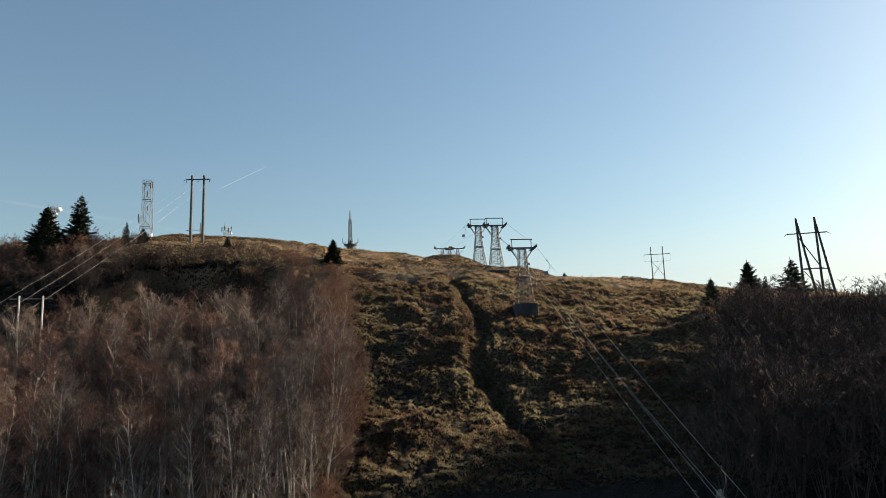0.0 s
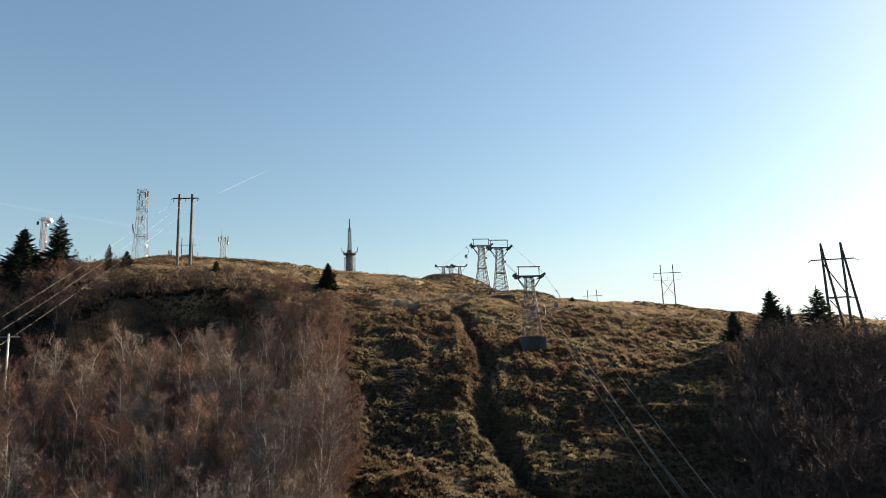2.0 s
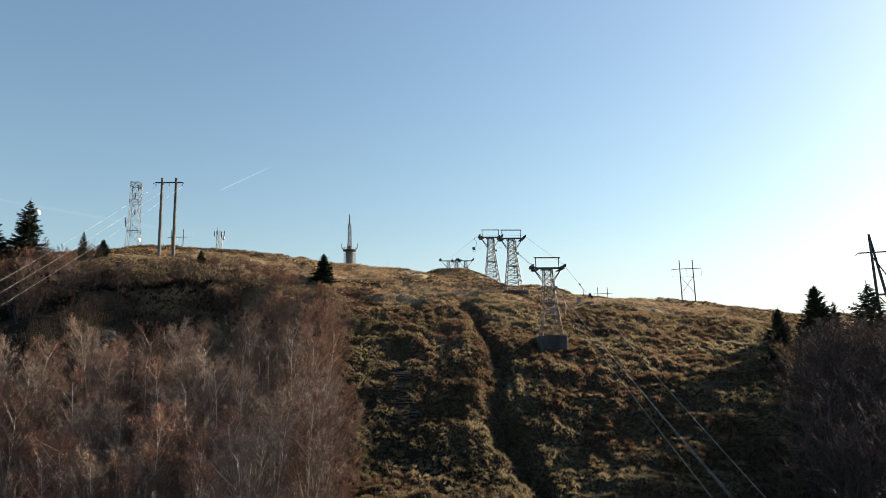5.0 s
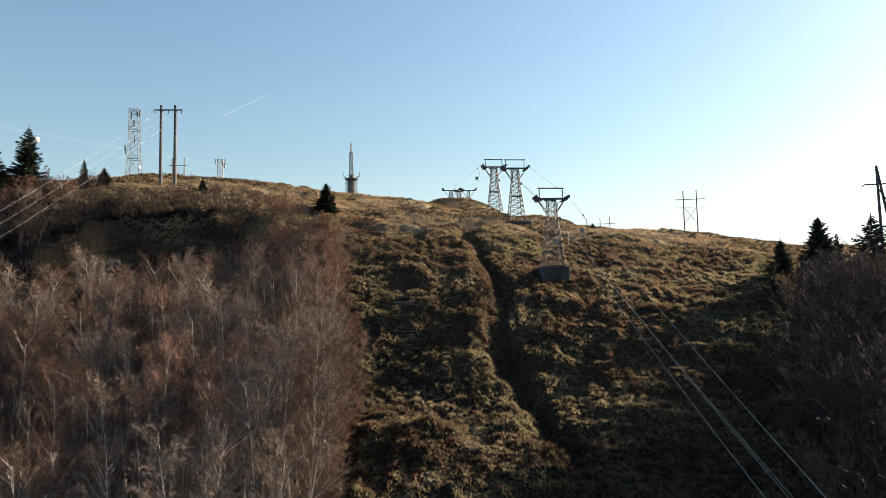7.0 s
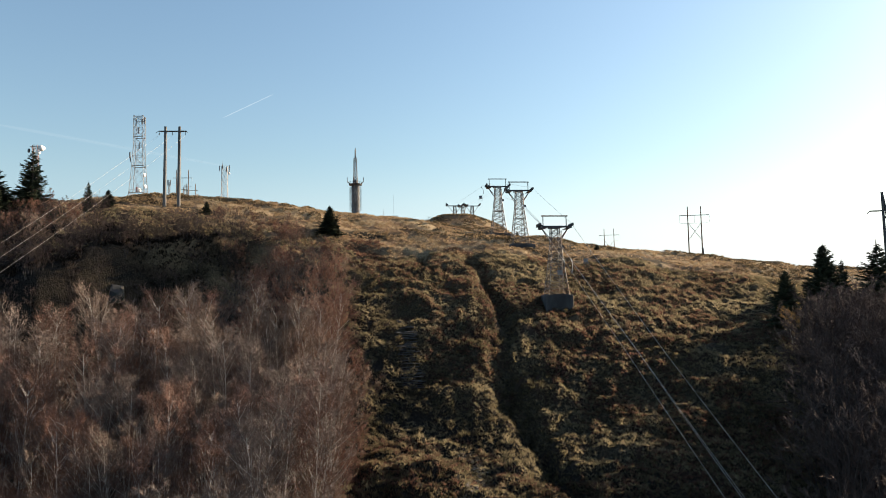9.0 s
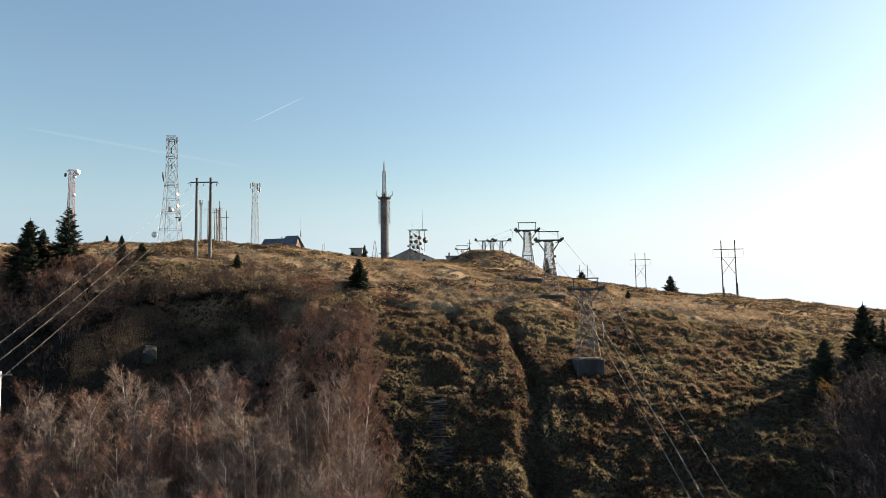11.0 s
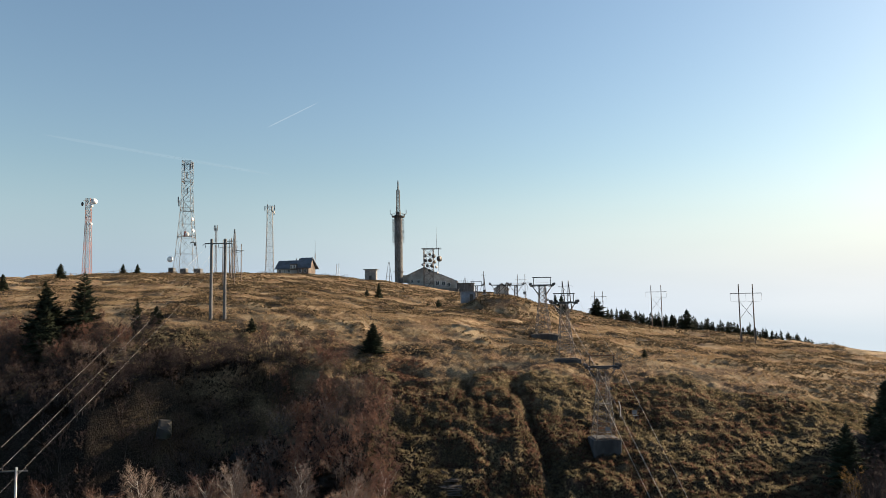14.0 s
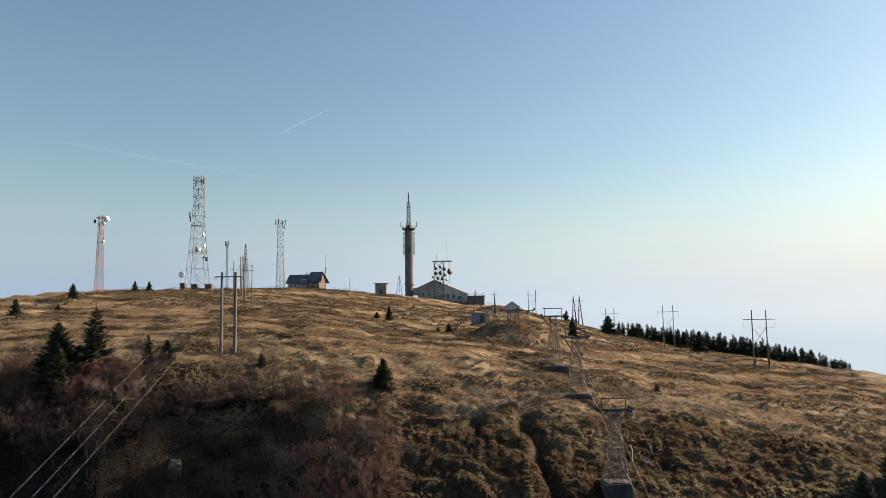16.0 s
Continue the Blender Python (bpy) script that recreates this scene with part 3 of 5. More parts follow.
def ladder(parent, x, y, z0, z1, material, w=0.4, step=0.35):
    s = Shape()
    s.tube((x - w / 2, y, z0), (x - w / 2, y, z1), 0.03, 0.03, 4).tube((x + w / 2, y, z0), (x + w / 2, y, z1), 0.03, 0.03, 4)
    z = z0 + step
    while z < z1:
        s.tube((x - w / 2, y, z), (x + w / 2, y, z), 0.018, 0.018, 4)
        z += step
    return part("ladder", s, material, parent)


def chairlift_tower(m, plinth, label, gantry=True):
    """A lattice tower of the chairlift: plinth top at z = 0, cross-arm at 7.3 m, sheaves at its ends, a gantry above."""
    t = thing("chairlift_tower", label, "lift tower", "towers of the chairlift", m)
    w, d, h = plinth
    part("plinth", Shape().box((0, 0, 0.05 - h / 2), (w, d, h), 0, 0.06).box((0, 0, 0.1), (w * 0.8, d * 0.85, 0.12), 0, 0.03), PLINTH, t, "stained concrete plinth, darkened for its shaded front")
    lattice(t, [(0, 1.12), (2.4, 0.82), (5.4, 0.5), (7.3, 0.42)], 0.05, 0.025, [OLD_STEEL], [0, 0.75, 1.5, 2.2, 2.9, 3.6, 4.25, 4.9, 5.5, 6.1, 6.7, 7.3], single_bars=True)
    ladder(t, 0.25, -0.95, 0.1, 6.9, OLD_STEEL)
    part("crossarm", Shape().box((0, 0, 7.42), (3.5, 0.22, 0.2), 0, 0.03).box((0, 0.5, 7.3), (1.3, 0.1, 0.14)).box((0, -0.5, 7.3), (1.3, 0.1, 0.14)), DARK_STEEL, t)
    for sx in (-1, 1):
        part("strut", Shape().tube((sx * 0.5, -0.4, 5.9), (sx * 1.55, 0, 7.36), 0.05, 0.05, 6).tube((sx * 0.5, 0.4, 5.9), (sx * 1.55, 0, 7.36), 0.05, 0.05, 6), OLD_STEEL, t)
        bank = Shape()                          # sheaves in a row along the rope, on a rocker that leans outwards
        bank.add([(sx * 1.55 + a * 0.1, y, 7.35 + z) for a in (-1, 1) for y, z in ((-0.95, -0.14), (-0.8, 0.14), (0.8, 0.14), (0.95, -0.14))],
                 [(0, 1, 2, 3), (7, 6, 5, 4), (0, 4, 5, 1), (1, 5, 6, 2), (2, 6, 7, 3), (3, 7, 4, 0)])
        b = part("sheave_bank", bank, DARK_STEEL, t)
        for y in (-0.78, -0.26, 0.26, 0.78):
            part("sheave", Shape().tube((sx * 1.7, y, 7.58), (sx * 1.84, y, 7.58), 0.18, 0.18, 14), DARK_STEEL, b)
        part("walkway", Shape().box((sx * 1.3, 0, 7.2), (0.4, 2.0, 0.04)), OLD_STEEL, t)
        if gantry:
            part("gantry_post", Shape().box((sx * 1.28, 0, 8.0), (0.08, 0.08, 1.1)), DARK_STEEL, t)
    if gantry:
        part("gantry_bar", Shape().box((0, 0, 8.58), (2.9, 0.14, 0.12), 0, 0.02), RUST if gantry == 2 else DARK_STEEL, t)
    part("rest_platform", Shape().box((0.1, -0.2, 3.55), (1.3, 0.7, 0.06)), OLD_STEEL, t)
    part("marker_plate", Shape().box((0.62, -0.75, 5.2), (0.34, 0.03, 0.3)), DARK_STEEL, t)
    return t


LINE = 6.6
T1 = (10.38, 92.35, 8.85)
T2 = (8.4, 111.0, 15.9)
T3 = (6.45, 124.0, 18.7)
first = chairlift_tower(pose(*T1, 0, 0, LINE), (2.95, 2.5, 2.5), "rusty lattice chairlift tower on a tall concrete block", 2)
bent = Shape().chain([(1.35, -1.1, 3.9), (1.5, -1.15, 3.4), (1.5, -1.15, 2.9), (1.42, -1.1, 2.3)], 0.04, 6)
part("lamp_arm", bent, PALE_POLE, first, "pale bent pipe")
chairlift_tower(pose(*T2, 0, 0, LINE), (3.5, 3.0, 1.9), "lattice chairlift tower on a low dark plinth", 1)
chairlift_tower(pose(*T3, 0, 0, LINE), (3.9, 2.4, 2.4), "lattice chairlift tower on a grey concrete block in a hollow", 1)


def lift_support(x, y, h, span, label):
    """A short cross-arm support of the lift on top of the mound."""
    z = ground_z(x, y) - 0.1
    t = thing("lift_support", label, "lift support", "supports on the mound", pose(x, y, z, 0, 0, LINE))
    lattice(t, [(0, 0.34), (h, 0.24)], 0.045, 0.025, [OLD_STEEL], [h * i / 4 for i in range(5)], single_bars=True)
    part("crossarm", Shape().box((0, 0, h + 0.08), (span, 0.2, 0.16), 0, 0.02), DARK_STEEL, t)
    for sx in (-1, 1):
        part("strut", Shape().tube((sx * 0.26, 0, h * 0.45), (sx * span * 0.45, 0, h), 0.04, 0.04), OLD_STEEL, t)
        b = part("sheave_bank", Shape().box((sx * span * 0.5, 0, h + 0.22), (0.16, 1.7, 0.3), 0, 0.04), DARK_STEEL, t)
        for yy in (-0.55, 0.0, 0.55):
            part("sheave", Shape().tube((sx * (span * 0.5 + 0.1), yy, h + 0.35), (sx * (span * 0.5 + 0.24), yy, h + 0.35), 0.22, 0.22, 12), DARK_STEEL, b)
    return t


lift_support(0.05, 152.5, 2.2, 2.9, "short steel cross-arm support standing on the grassy mound")
lift_support(1.6, 153.5, 2.2, 1.4, "short dark double post support standing on the grassy mound")
lift_support(3.4, 152.5, 2.4, 2.6, "short steel cross-arm support standing on the grassy mound")
far_support = lift_support(-4.9, 186.0, 4.4, 2.8, "steel lift support with a gantry behind the mound")
for sx in (-1, 1):
    part("gantry_post", Shape().box((sx * 1.2, 0, 5.0), (0.08, 0.08, 1.0)), DARK_STEEL, far_support)
part("gantry_bar", Shape().box((0, 0, 5.5), (2.8, 0.12, 0.1)), DARK_STEEL, far_support)


def wire(name, pts, r, material, label, sag=0.0, category="cable", group="", n=14):
    """A wire hung through the points, each span sagging by that many metres."""
    s = Shape()
    for a, b in zip(pts, pts[1:]):
        a, b = Vector(a), Vector(b)
        line = [a.lerp(b, i / n) - Vector((0, 0, sag * 4 * (i / n) * (1 - i / n))) for i in range(n + 1)]
        s.chain(line, r, 5)
    return single(name, s, material, label, category, group)


def on_tower(t, dx, z):
    a = radians(LINE)
    return (t[0] + dx * math.cos(a), t[1] + dx * math.sin(a), t[2] + z)


BEND = {-1: (12.16, 70.0, 4.3), 1: (14.91, 70.0, 4.45)}
FOOT = {-1: (14.21, 52.0, -4.54), 1: (16.13, 52.0, -3.33)}
LOW = {-1: (17.8, 22.0, -18.6), 1: (18.2, 22.0, -15.8)}
for sx in (-1, 1):
    up = [on_tower(T1, sx * 1.77, 7.86), on_tower(T2, sx * 1.77, 7.86), on_tower(T3, sx * 1.77, 7.86), (1.4 + sx * 1.4, 153.0, ground_z(1, 153) + 2.5)]
    wire("lift_rope", [LOW[sx], FOOT[sx], BEND[sx]] + up, 0.014, ROPE, "steel haul rope of the chairlift running down the slope", 0.06, "rope", "ropes of the chairlift")
for k in (0, 1):
    wire("signal_cable", [(15.2 + 0.5 * k, 22.0, -13.6), (13.9 + 0.16 * k, 52.0, -2.71), (13.39 + 0.05 * k, 70.0, 3.75), on_tower(T1, 0.1 * k, 6.2), on_tower(T2, 0.1 * k, 6.0), on_tower(T3, 0.1 * k, 6.0)], 0.011, ROPE,
         "thin signal cable hung along the chairlift", 0.06, "cable", "signal cables of the lift")


def lift_chair(m):
    """A single seat on a bent hanger."""
    t = thing("lift_chair", "empty single lift chair on a bent steel hanger", "lift chair", "chairs on the rope", m)
    part("grip", Shape().box((0, 0, 0.02), (0.1, 0.34, 0.14), 0, 0.02), DARK_STEEL, t)
    part("hanger", Shape().chain([(0, 0, 0), (0.1, 0, -0.15), (0.32, 0, -0.45), (0.32, 0, -0.95), (0.05, 0, -1.35), (0.05, 0, -1.75)], 0.028, 8), GALV, t)
    part("seat", Shape().box((-0.15, -0.1, -1.78), (0.48, 0.42, 0.05), 0, 0.02), GALV, t)
    part("backrest", Shape().box((-0.15, 0.12, -1.5), (0.46, 0.04, 0.4), 0, 0.015), GALV, t)
    part("footrest", Shape().chain([(-0.35, -0.3, -1.78), (-0.35, -0.45, -2.1), (0.05, -0.45, -2.1), (0.05, -0.3, -1.78)], 0.018, 6), GALV, t)
    return t


def along(a, b, k, sag=0.25):
    p = Vector(a).lerp(Vector(b), k)
    return p.x, p.y, p.z - sag * 4 * k * (1 - k)


chair = lift_chair(pose(*along(on_tower(T1, 1.77, 7.86), BEND[1], 0.24, 0.06), 0, 0, LINE))
copy_thing(chair, pose(*along(on_tower(T1, -1.77, 7.86), BEND[-1], 0.335, 0.06), 0, 0, LINE))
copy_thing(chair, pose(*along(FOOT[1], LOW[1], 0.208, 0.06), 0, 0, LINE + 12))
copy_thing(chair, pose(*along(FOOT[-1], LOW[-1], 0.2, 0.06), 0, 0, LINE + 12))
copy_thing(chair, pose(*along(on_tower(T3, -1.77, 7.86), (0.0, 153.0, ground_z(1, 153) + 2.5), 0.12), 0, 0, LINE))


def pole_shape(x, y, z0, z1, r0, r1):
    return Shape().tube((x, y, z0), (x, y, z1), r0, r1, 10)


def insulator(parent, x, z, drop=0.5):
    s = Shape().tube((x, 0, z), (x, 0, z - drop), 0.02, 0.02, 5)
    for i in range(3):
        s.tube((x, 0, z - 0.12 - i * 0.12), (x, 0, z - 0.17 - i * 0.12), 0.08, 0.05, 8)
    part("insulator", s, DARK_STEEL, parent)


# the near pair of poles at the rim, with three wires down to the valley
pz = ground_z(-38.1, 109.8) - 0.2
pair = thing("pole_pair", "two tall concrete power poles with cross-arm on grassy rim", "power pole", "power poles", pose(-38.1, 109.8, pz, 0, 0, 4))
PH = 32.7 - pz
for sx in (-1, 1):
    part("pole", pole_shape(sx * 0.93, 0, -0.4, PH, 0.24, 0.17), POLE_CONCRETE, pair)
part("crossarm", Shape().box((0, 0, PH - 0.62), (3.7, 0.12, 0.14), 0, 0.02).box((0, 0.2, PH - 0.62), (3.2, 0.08, 0.1)), DARK_STEEL, pair)
part("arm_brace", Shape().tube((-1.85, 0, PH - 0.62), (-2.05, -0.3, PH - 0.9), 0.035).tube((1.85, 0, PH - 0.62), (2.05, -0.3, PH - 0.9), 0.035), DARK_STEEL, pair)
for x in (-1.75, 0.0, 1.75):
    insulator(pair, x, PH - 0.7)

low_z = ground_z(-42.6, 74.0) - 0.3
low_pair = thing("pole_pair", "two pale slender poles with cross-arm below the crag", "power pole", "power poles", pose(-42.6, 74.0, low_z, 0, 0, 8))
LH = 9.7 - low_z
for sx in (-1, 1):
    part("pole", pole_shape(sx * 1.15, 0, -0.5, LH, 0.13, 0.09), PALE_POLE, low_pair)
part("crossarm", Shape().box((0, 0, LH - 0.3), (4.2, 0.1, 0.12), 0, 0.02), POLE_CONCRETE, low_pair)
for x in (-1.9, 0.0, 1.9):
    part("insulator", Shape().tube((x, 0, LH - 0.25), (x, 0, LH - 0.02), 0.05, 0.03, 6), DARK_STEEL, low_pair)
for k in (-1, 0, 1):
    a = (-38.1 + k * 1.75, 109.8 + k * 0.12, 31.5)
    b = (-42.6 + k * 1.9, 74.0 + k * 0.27, 9.75)
    wire("power_line", [a, b, (-46.4 + k * 1.8, 36.0, -9.5)], 0.0095, WIRE, "bright power line hanging from the rim to the valley", 0.4, "power line", "power lines into the valley")


def h_pole(x, y, h, gap, label, arm=5.6, foot=True, turn=0.0, braces=True, top=None):
    """Two wooden poles with a cross-arm, a wire loop under it and a cross brace."""
    z = ground_z(x, y) - 0.15
    h = h if top is None else top - z
    t = thing("pole_pair", label, "power pole", "power poles", pose(x, y, z, 0, 0, turn))
    for sx in (-1, 1):
        part("pole", pole_shape(sx * gap / 2, 0, -0.3, h, 0.13, 0.09), TIMBER, t)
        if foot:
            part("footing", Shape().box((sx * gap / 2 + 0.16, 0, 1.55 + 0.35 * sx), (0.2, 0.22, 2.2), 0, 0.02), DARK_STEEL, t)
    part("crossarm", Shape().box((0, 0, h - 1.75), (arm, 0.1, 0.12), 0, 0.015), POLE_CONCRETE, t)
    loop = [(-arm / 2, 0, h - 1.75), (-arm / 2, 0, h - 3.1), (-arm / 2 + 0.3, 0, h - 3.3), (0, 0, h - 3.35), (arm / 2 - 0.3, 0, h - 3.3), (arm / 2, 0, h - 3.1), (arm / 2, 0, h - 1.75)]
    part("wire_loop", Shape().chain(loop, 0.02, 5).tube((0, 0, h - 1.75), (0, 0, h - 3.35), 0.02), ROPE, t)
    if braces:
        part("cross_brace", Shape().tube((-gap / 2, 0.08, h - 3.2), (gap / 2, 0.08, h - 6.6), 0.04).tube((gap / 2, -0.08, h - 3.2), (-gap / 2, -0.08, h - 6.6), 0.04), TIMBER, t)
    return t


h_pole(46.9, 155.3, 9.7, 2.5, "two wooden power poles with cross-arm on the meadow edge", 5.6, True, -8, True, 26.75)
h_pole(42.6, 211.7, 11.0, 2.6, "two slender wooden power poles with crossed brace on meadow", 5.4, True, -6, True, 28.66)
h_pole(34.0, 258.2, 11.0, 2.7, "pair of wooden power poles beside dark spruces", 5.2, False, -4, True, 28.5)
h_pole(9.3, 280.0, 10.0, 2.7, "pair of far wooden power poles with a crossed brace", 4.4, False, 0, True, 35.8)
h_pole(-60.8, 174.0, 10.6, 2.6, "pair of wooden power poles on the meadow below the masts", 4.2, False, 4, False, 39.6)
h_pole(-68.3, 200.0, 10.5, 2.2, "pair of far wooden power poles below the masts", 3.6, False, 4, False)


def strain_pole(x, y, h, label, top=None, turn=0.0, splay=(1.15, 0.5), stout=1.3, lean=1.1):
    """Two A-frames of timber on dark footings, tied by cross-arms and braces."""
    z = ground_z(x, y) - 0.2
    h = h if top is None else top - z
    t = thing("strain_pole", label, "power pole", "strain poles", pose(x, y, z, 0, 0, turn))
    for sx in (-1, 1):
        u = sx * 1.2
        for sy in (-1, 1):
            f = Vector((u + lean + sy * splay[0], sy * splay[1], -0.2))
            tip = Vector((u, 0, h))
            part("leg", Shape().tube(f, tip, 0.16 * stout, 0.1 * stout, 8), DARK_STEEL, t)
            part("footing", Shape().tube(f, f.lerp(tip, 0.22) + Vector((0.06, 0, 0)), 0.2 * stout, 0.17 * stout, 8), DARK_STEEL, t)
        for k in (0.3, 0.5):
            a = Vector((u + lean - splay[0], -splay[1], -0.2)).lerp(Vector((u, 0, h)), k)
            b = Vector((u + lean + splay[0], splay[1], -0.2)).lerp(Vector((u, 0, h)), k)
            part("tie", Shape().tube(a, b, 0.08), DARK_STEEL, t)
    part("crossarm", Shape().box((0, 0, h - 2.2), (5.2, 0.14, 0.14), 0, 0.02).tube((-2.6, 0, h - 2.2), (-3.0, -0.3, h - 2.5), 0.04).tube((2.6, 0, h - 2.2), (3.0, -0.3, h - 2.5), 0.04), DARK_STEEL, t)
    part("tie_beam", Shape().tube((-1.2, 0.2, h * 0.5), (1.7, 0.2, h * 0.5), 0.09), DARK_STEEL, t)
    part("diagonal", Shape().tube((-1.2, 0, h - 2.6), (1.4, 0, h * 0.5), 0.07), DARK_STEEL, t)
    part("diagonal", Shape().tube((-0.9, 0.1, h * 0.48), (1.6, 0.1, h * 0.24), 0.06), DARK_STEEL, t)
    return t


strain_pole(51.0, 98.9, 12.5, "dark braced double A-frame power pole behind the shrubs", 20.4, -12)
strain_pole(28.2, 310.0, 11.8, "far double A-frame power pole on the ridge", None, -10, (0.8, 0.5), 1.4, 0.3)


def slim_frame(x, y, h, spread_, label):
    """A narrow A-shaped mast of three legs."""
    z = ground_z(x, y) - 0.2
    t = thing("a_frame_mast", label, "mast", "", pose(x, y, z))
    for dx, dy in ((-1, -0.5), (1, -0.5), (0, 1)):
        part("leg", Shape().tube((dx * spread_, dy * spread_, 0), (dx * 0.22, dy * 0.2, h), 0.12, 0.08, 6), POLE_CONCRETE, t)
    for k in (0.3, 0.62):
        w = spread_ * (1 - k) + 0.22 * k
        part("tie", Shape().tube((-w, -w * 0.5, h * k), (w, -w * 0.5, h * k), 0.05), POLE_CONCRETE, t)
    part("spike", Shape().tube((0, 0, h), (0, 0, h + 0.9), 0.05, 0.02), POLE_CONCRETE, t)
    return t


slim_frame(-46.8, 330.0, 9.0, 1.45, "narrow grey A-frame mast beside the concrete tower")
slim_frame(-15.9, 395.0, 10.0, 1.5, "narrow grey A-frame mast behind the station building")

sp = thing("transformer_pole", "far power pole with a dark transformer box at its foot", "power pole", "", pose(-3.5, 213.0, ground_z(-3.5, 213) - 0.2))
part("pole", pole_shape(0, 0, 0, 7.6, 0.14, 0.08), TIMBER, sp)
part("pole", Shape().tube((0.55, 0, 0), (0.05, 0, 6.2), 0.13, 0.09), TIMBER, sp)
part("crossarm", Shape().box((0, 0, 6.5), (1.3, 0.1, 0.1)), DARK_STEEL, sp)
part("transformer", Shape().box((0.1, -0.1, 1.9), (0.7, 0.5, 1.2), 0, 0.05), DARK_STEEL, sp)
part("housing", Shape().box((0.1, 0, 0.7), (1.5, 1.2, 1.4), 0, 0.05), PLASTER, sp)

for dx in (0, 1.0):
    single("bare_pole", pole_shape(0, 0, -0.3, 7.6, 0.14, 0.12), PALE_POLE, "bare pale pole standing on the meadow", "pole", "bare poles",
           m=pose(-72.4 + dx, 340, ground_z(-72.4 + dx, 340)))


for x, y, top in ((-82.3, 232.0, 46.0), (-80.3, 228.0, 46.0), (-77.1, 222.0, 45.0)):
    z = ground_z(x, y)
    lp = thing("line_pole", "slender dark wooden pole with a short cross-arm below the masts", "power pole", "slender poles", pose(x, y, z, 0, 0, 6))
    part("pole", pole_shape(0, 0, -0.3, top - z, 0.15, 0.1), TIMBER, lp)
    part("crossarm", Shape().box((0, 0, top - z - 0.7), (1.8, 0.1, 0.12), 0, 0.02), DARK_STEEL, lp)


# ---- radio masts on the crest ----
def dish(parent, c, axis, r, material, name="dish"):
    return part(name, Shape().disc(c, axis, r, r * 0.35, 18), material, parent, "", True)


def panel(parent, x, y, z, h=1.9, w=0.3):
    part("panel_antenna", Shape().box((x, y, z), (w, 0.16, h), 0, 0.03).tube((x, y + 0.15, z - h * 0.6), (x, y + 0.15, z + h * 0.6), 0.04), GALV, parent)


bz = 39.2
big = thing("radio_mast", "tall grey lattice radio mast with antennas and dishes on the crest", "radio mast", "radio masts", pose(-117.3, 280.3, bz, 0, 0, 8))
BH = 81.85 - bz
prof = [(0, 3.75), (BH * 0.34, 2.6), (BH * 0.55, 2.0), (BH * 0.72, 1.68), (BH, 1.68)]
lattice(big, prof, 0.1, 0.05, [GALV], [BH * k for k in (0, 0.16, 0.31, 0.43, 0.55, 0.64, 0.73, 0.81, 0.89, 0.965, 1.0)])
ladder(big, -0.6, -1.0, 1.0, BH * 0.97, GALV, 0.7, 0.8)
for k in (0.31, 0.55, 0.81, 0.965):
    w = float(np.interp(BH * k, [p[0] for p in prof], [p[1] for p in prof]))
    s = Shape()
    for a, b in (((-w, -w), (w, -w)), ((w, -w), (w, w)), ((w, w), (-w, w)), ((-w, w), (-w, -w))):
        s.tube((*a, BH * k), (*b, BH * k), 0.1, 0.1, 4).tube((*a, BH * k + 1.0), (*b, BH * k + 1.0), 0.05, 0.05, 4)
    part("platform", s, OLD_STEEL, big)
for x, y, k in ((2.3, -2.0, 0.95), (1.5, -2.2, 0.94), (-0.6, -2.2, 0.93), (0.4, -2.2, 0.86), (-2.6, -2.4, 0.64), (-2.5, -1.9, 0.61), (0.6, -2.1, 0.72)):
    panel(big, x, y, BH * k, 2.2, 0.45)
dish(big, (-5.0, -3.6, 4.6), (-0.3, -1, 0), 1.15, WHITE_PAINT)
dish(big, (1.0, -2.8, 14.0), (0.5, -1, 0), 0.85, WHITE_PAINT)
dish(big, (3.2, -2.8, 15.4), (0.9, -0.5, 0), 0.7, WHITE_PAINT)
dish(big, (2.8, -2.6, 19.8), (0.9, -0.6, 0), 0.7, WHITE_PAINT)
part("side_arm", Shape().box((3.4, -2.9, 11.0), (2.2, 0.3, 0.3)).box((4.0, -2.9, 10.2), (0.8, 0.5, 1.0)), DARK_STEEL, big)
part("red_panel", Shape().box((0.2, -2.9, 14.2), (0.7, 0.3, 2.0), 0, 0.04), RED_PAINT, big)
for x, y, w, h in ((-3.0, -5.5, 1.8, 2.6), (1.6, -5.5, 2.3, 2.7), (6.4, -4.0, 2.6, 2.4)):
    cz = ground_z(-117.3 + x, 280.3 + y)
    cab = thing("equipment_cabin", "small grey equipment cabin at the foot of the mast", "cabin", "equipment cabins", pose(-117.3 + x, 280.3 + y, cz - 0.2))
    part("body", Shape().box((0, 0, h / 2), (w, 2.2, h), 0, 0.05), POLE_CONCRETE, cab)
    part("roof", Shape().box((0, 0, h + 0.08), (w + 0.3, 2.5, 0.14), 0, 0.03), GREY_ROOF, cab)
    part("door", Shape().box((0, -1.12, h * 0.42), (0.9, 0.05, h * 0.8)), DARK_STEEL, cab)


def small_mast(x, y, z, h, w0, w1, mats, label, bays=10):
    t = thing("radio_mast", label, "radio mast", "radio masts", pose(x, y, z, 0, 0, 12))
    lattice(t, [(0, w0), (h * 0.75, w1), (h, w1)], 0.09, 0.045, mats, [h * i / bays for i in range(bays + 1)])
    ladder(t, 0, -w1 * 0.8, 0.3, h, GALV, 0.5, 0.7)
    return t


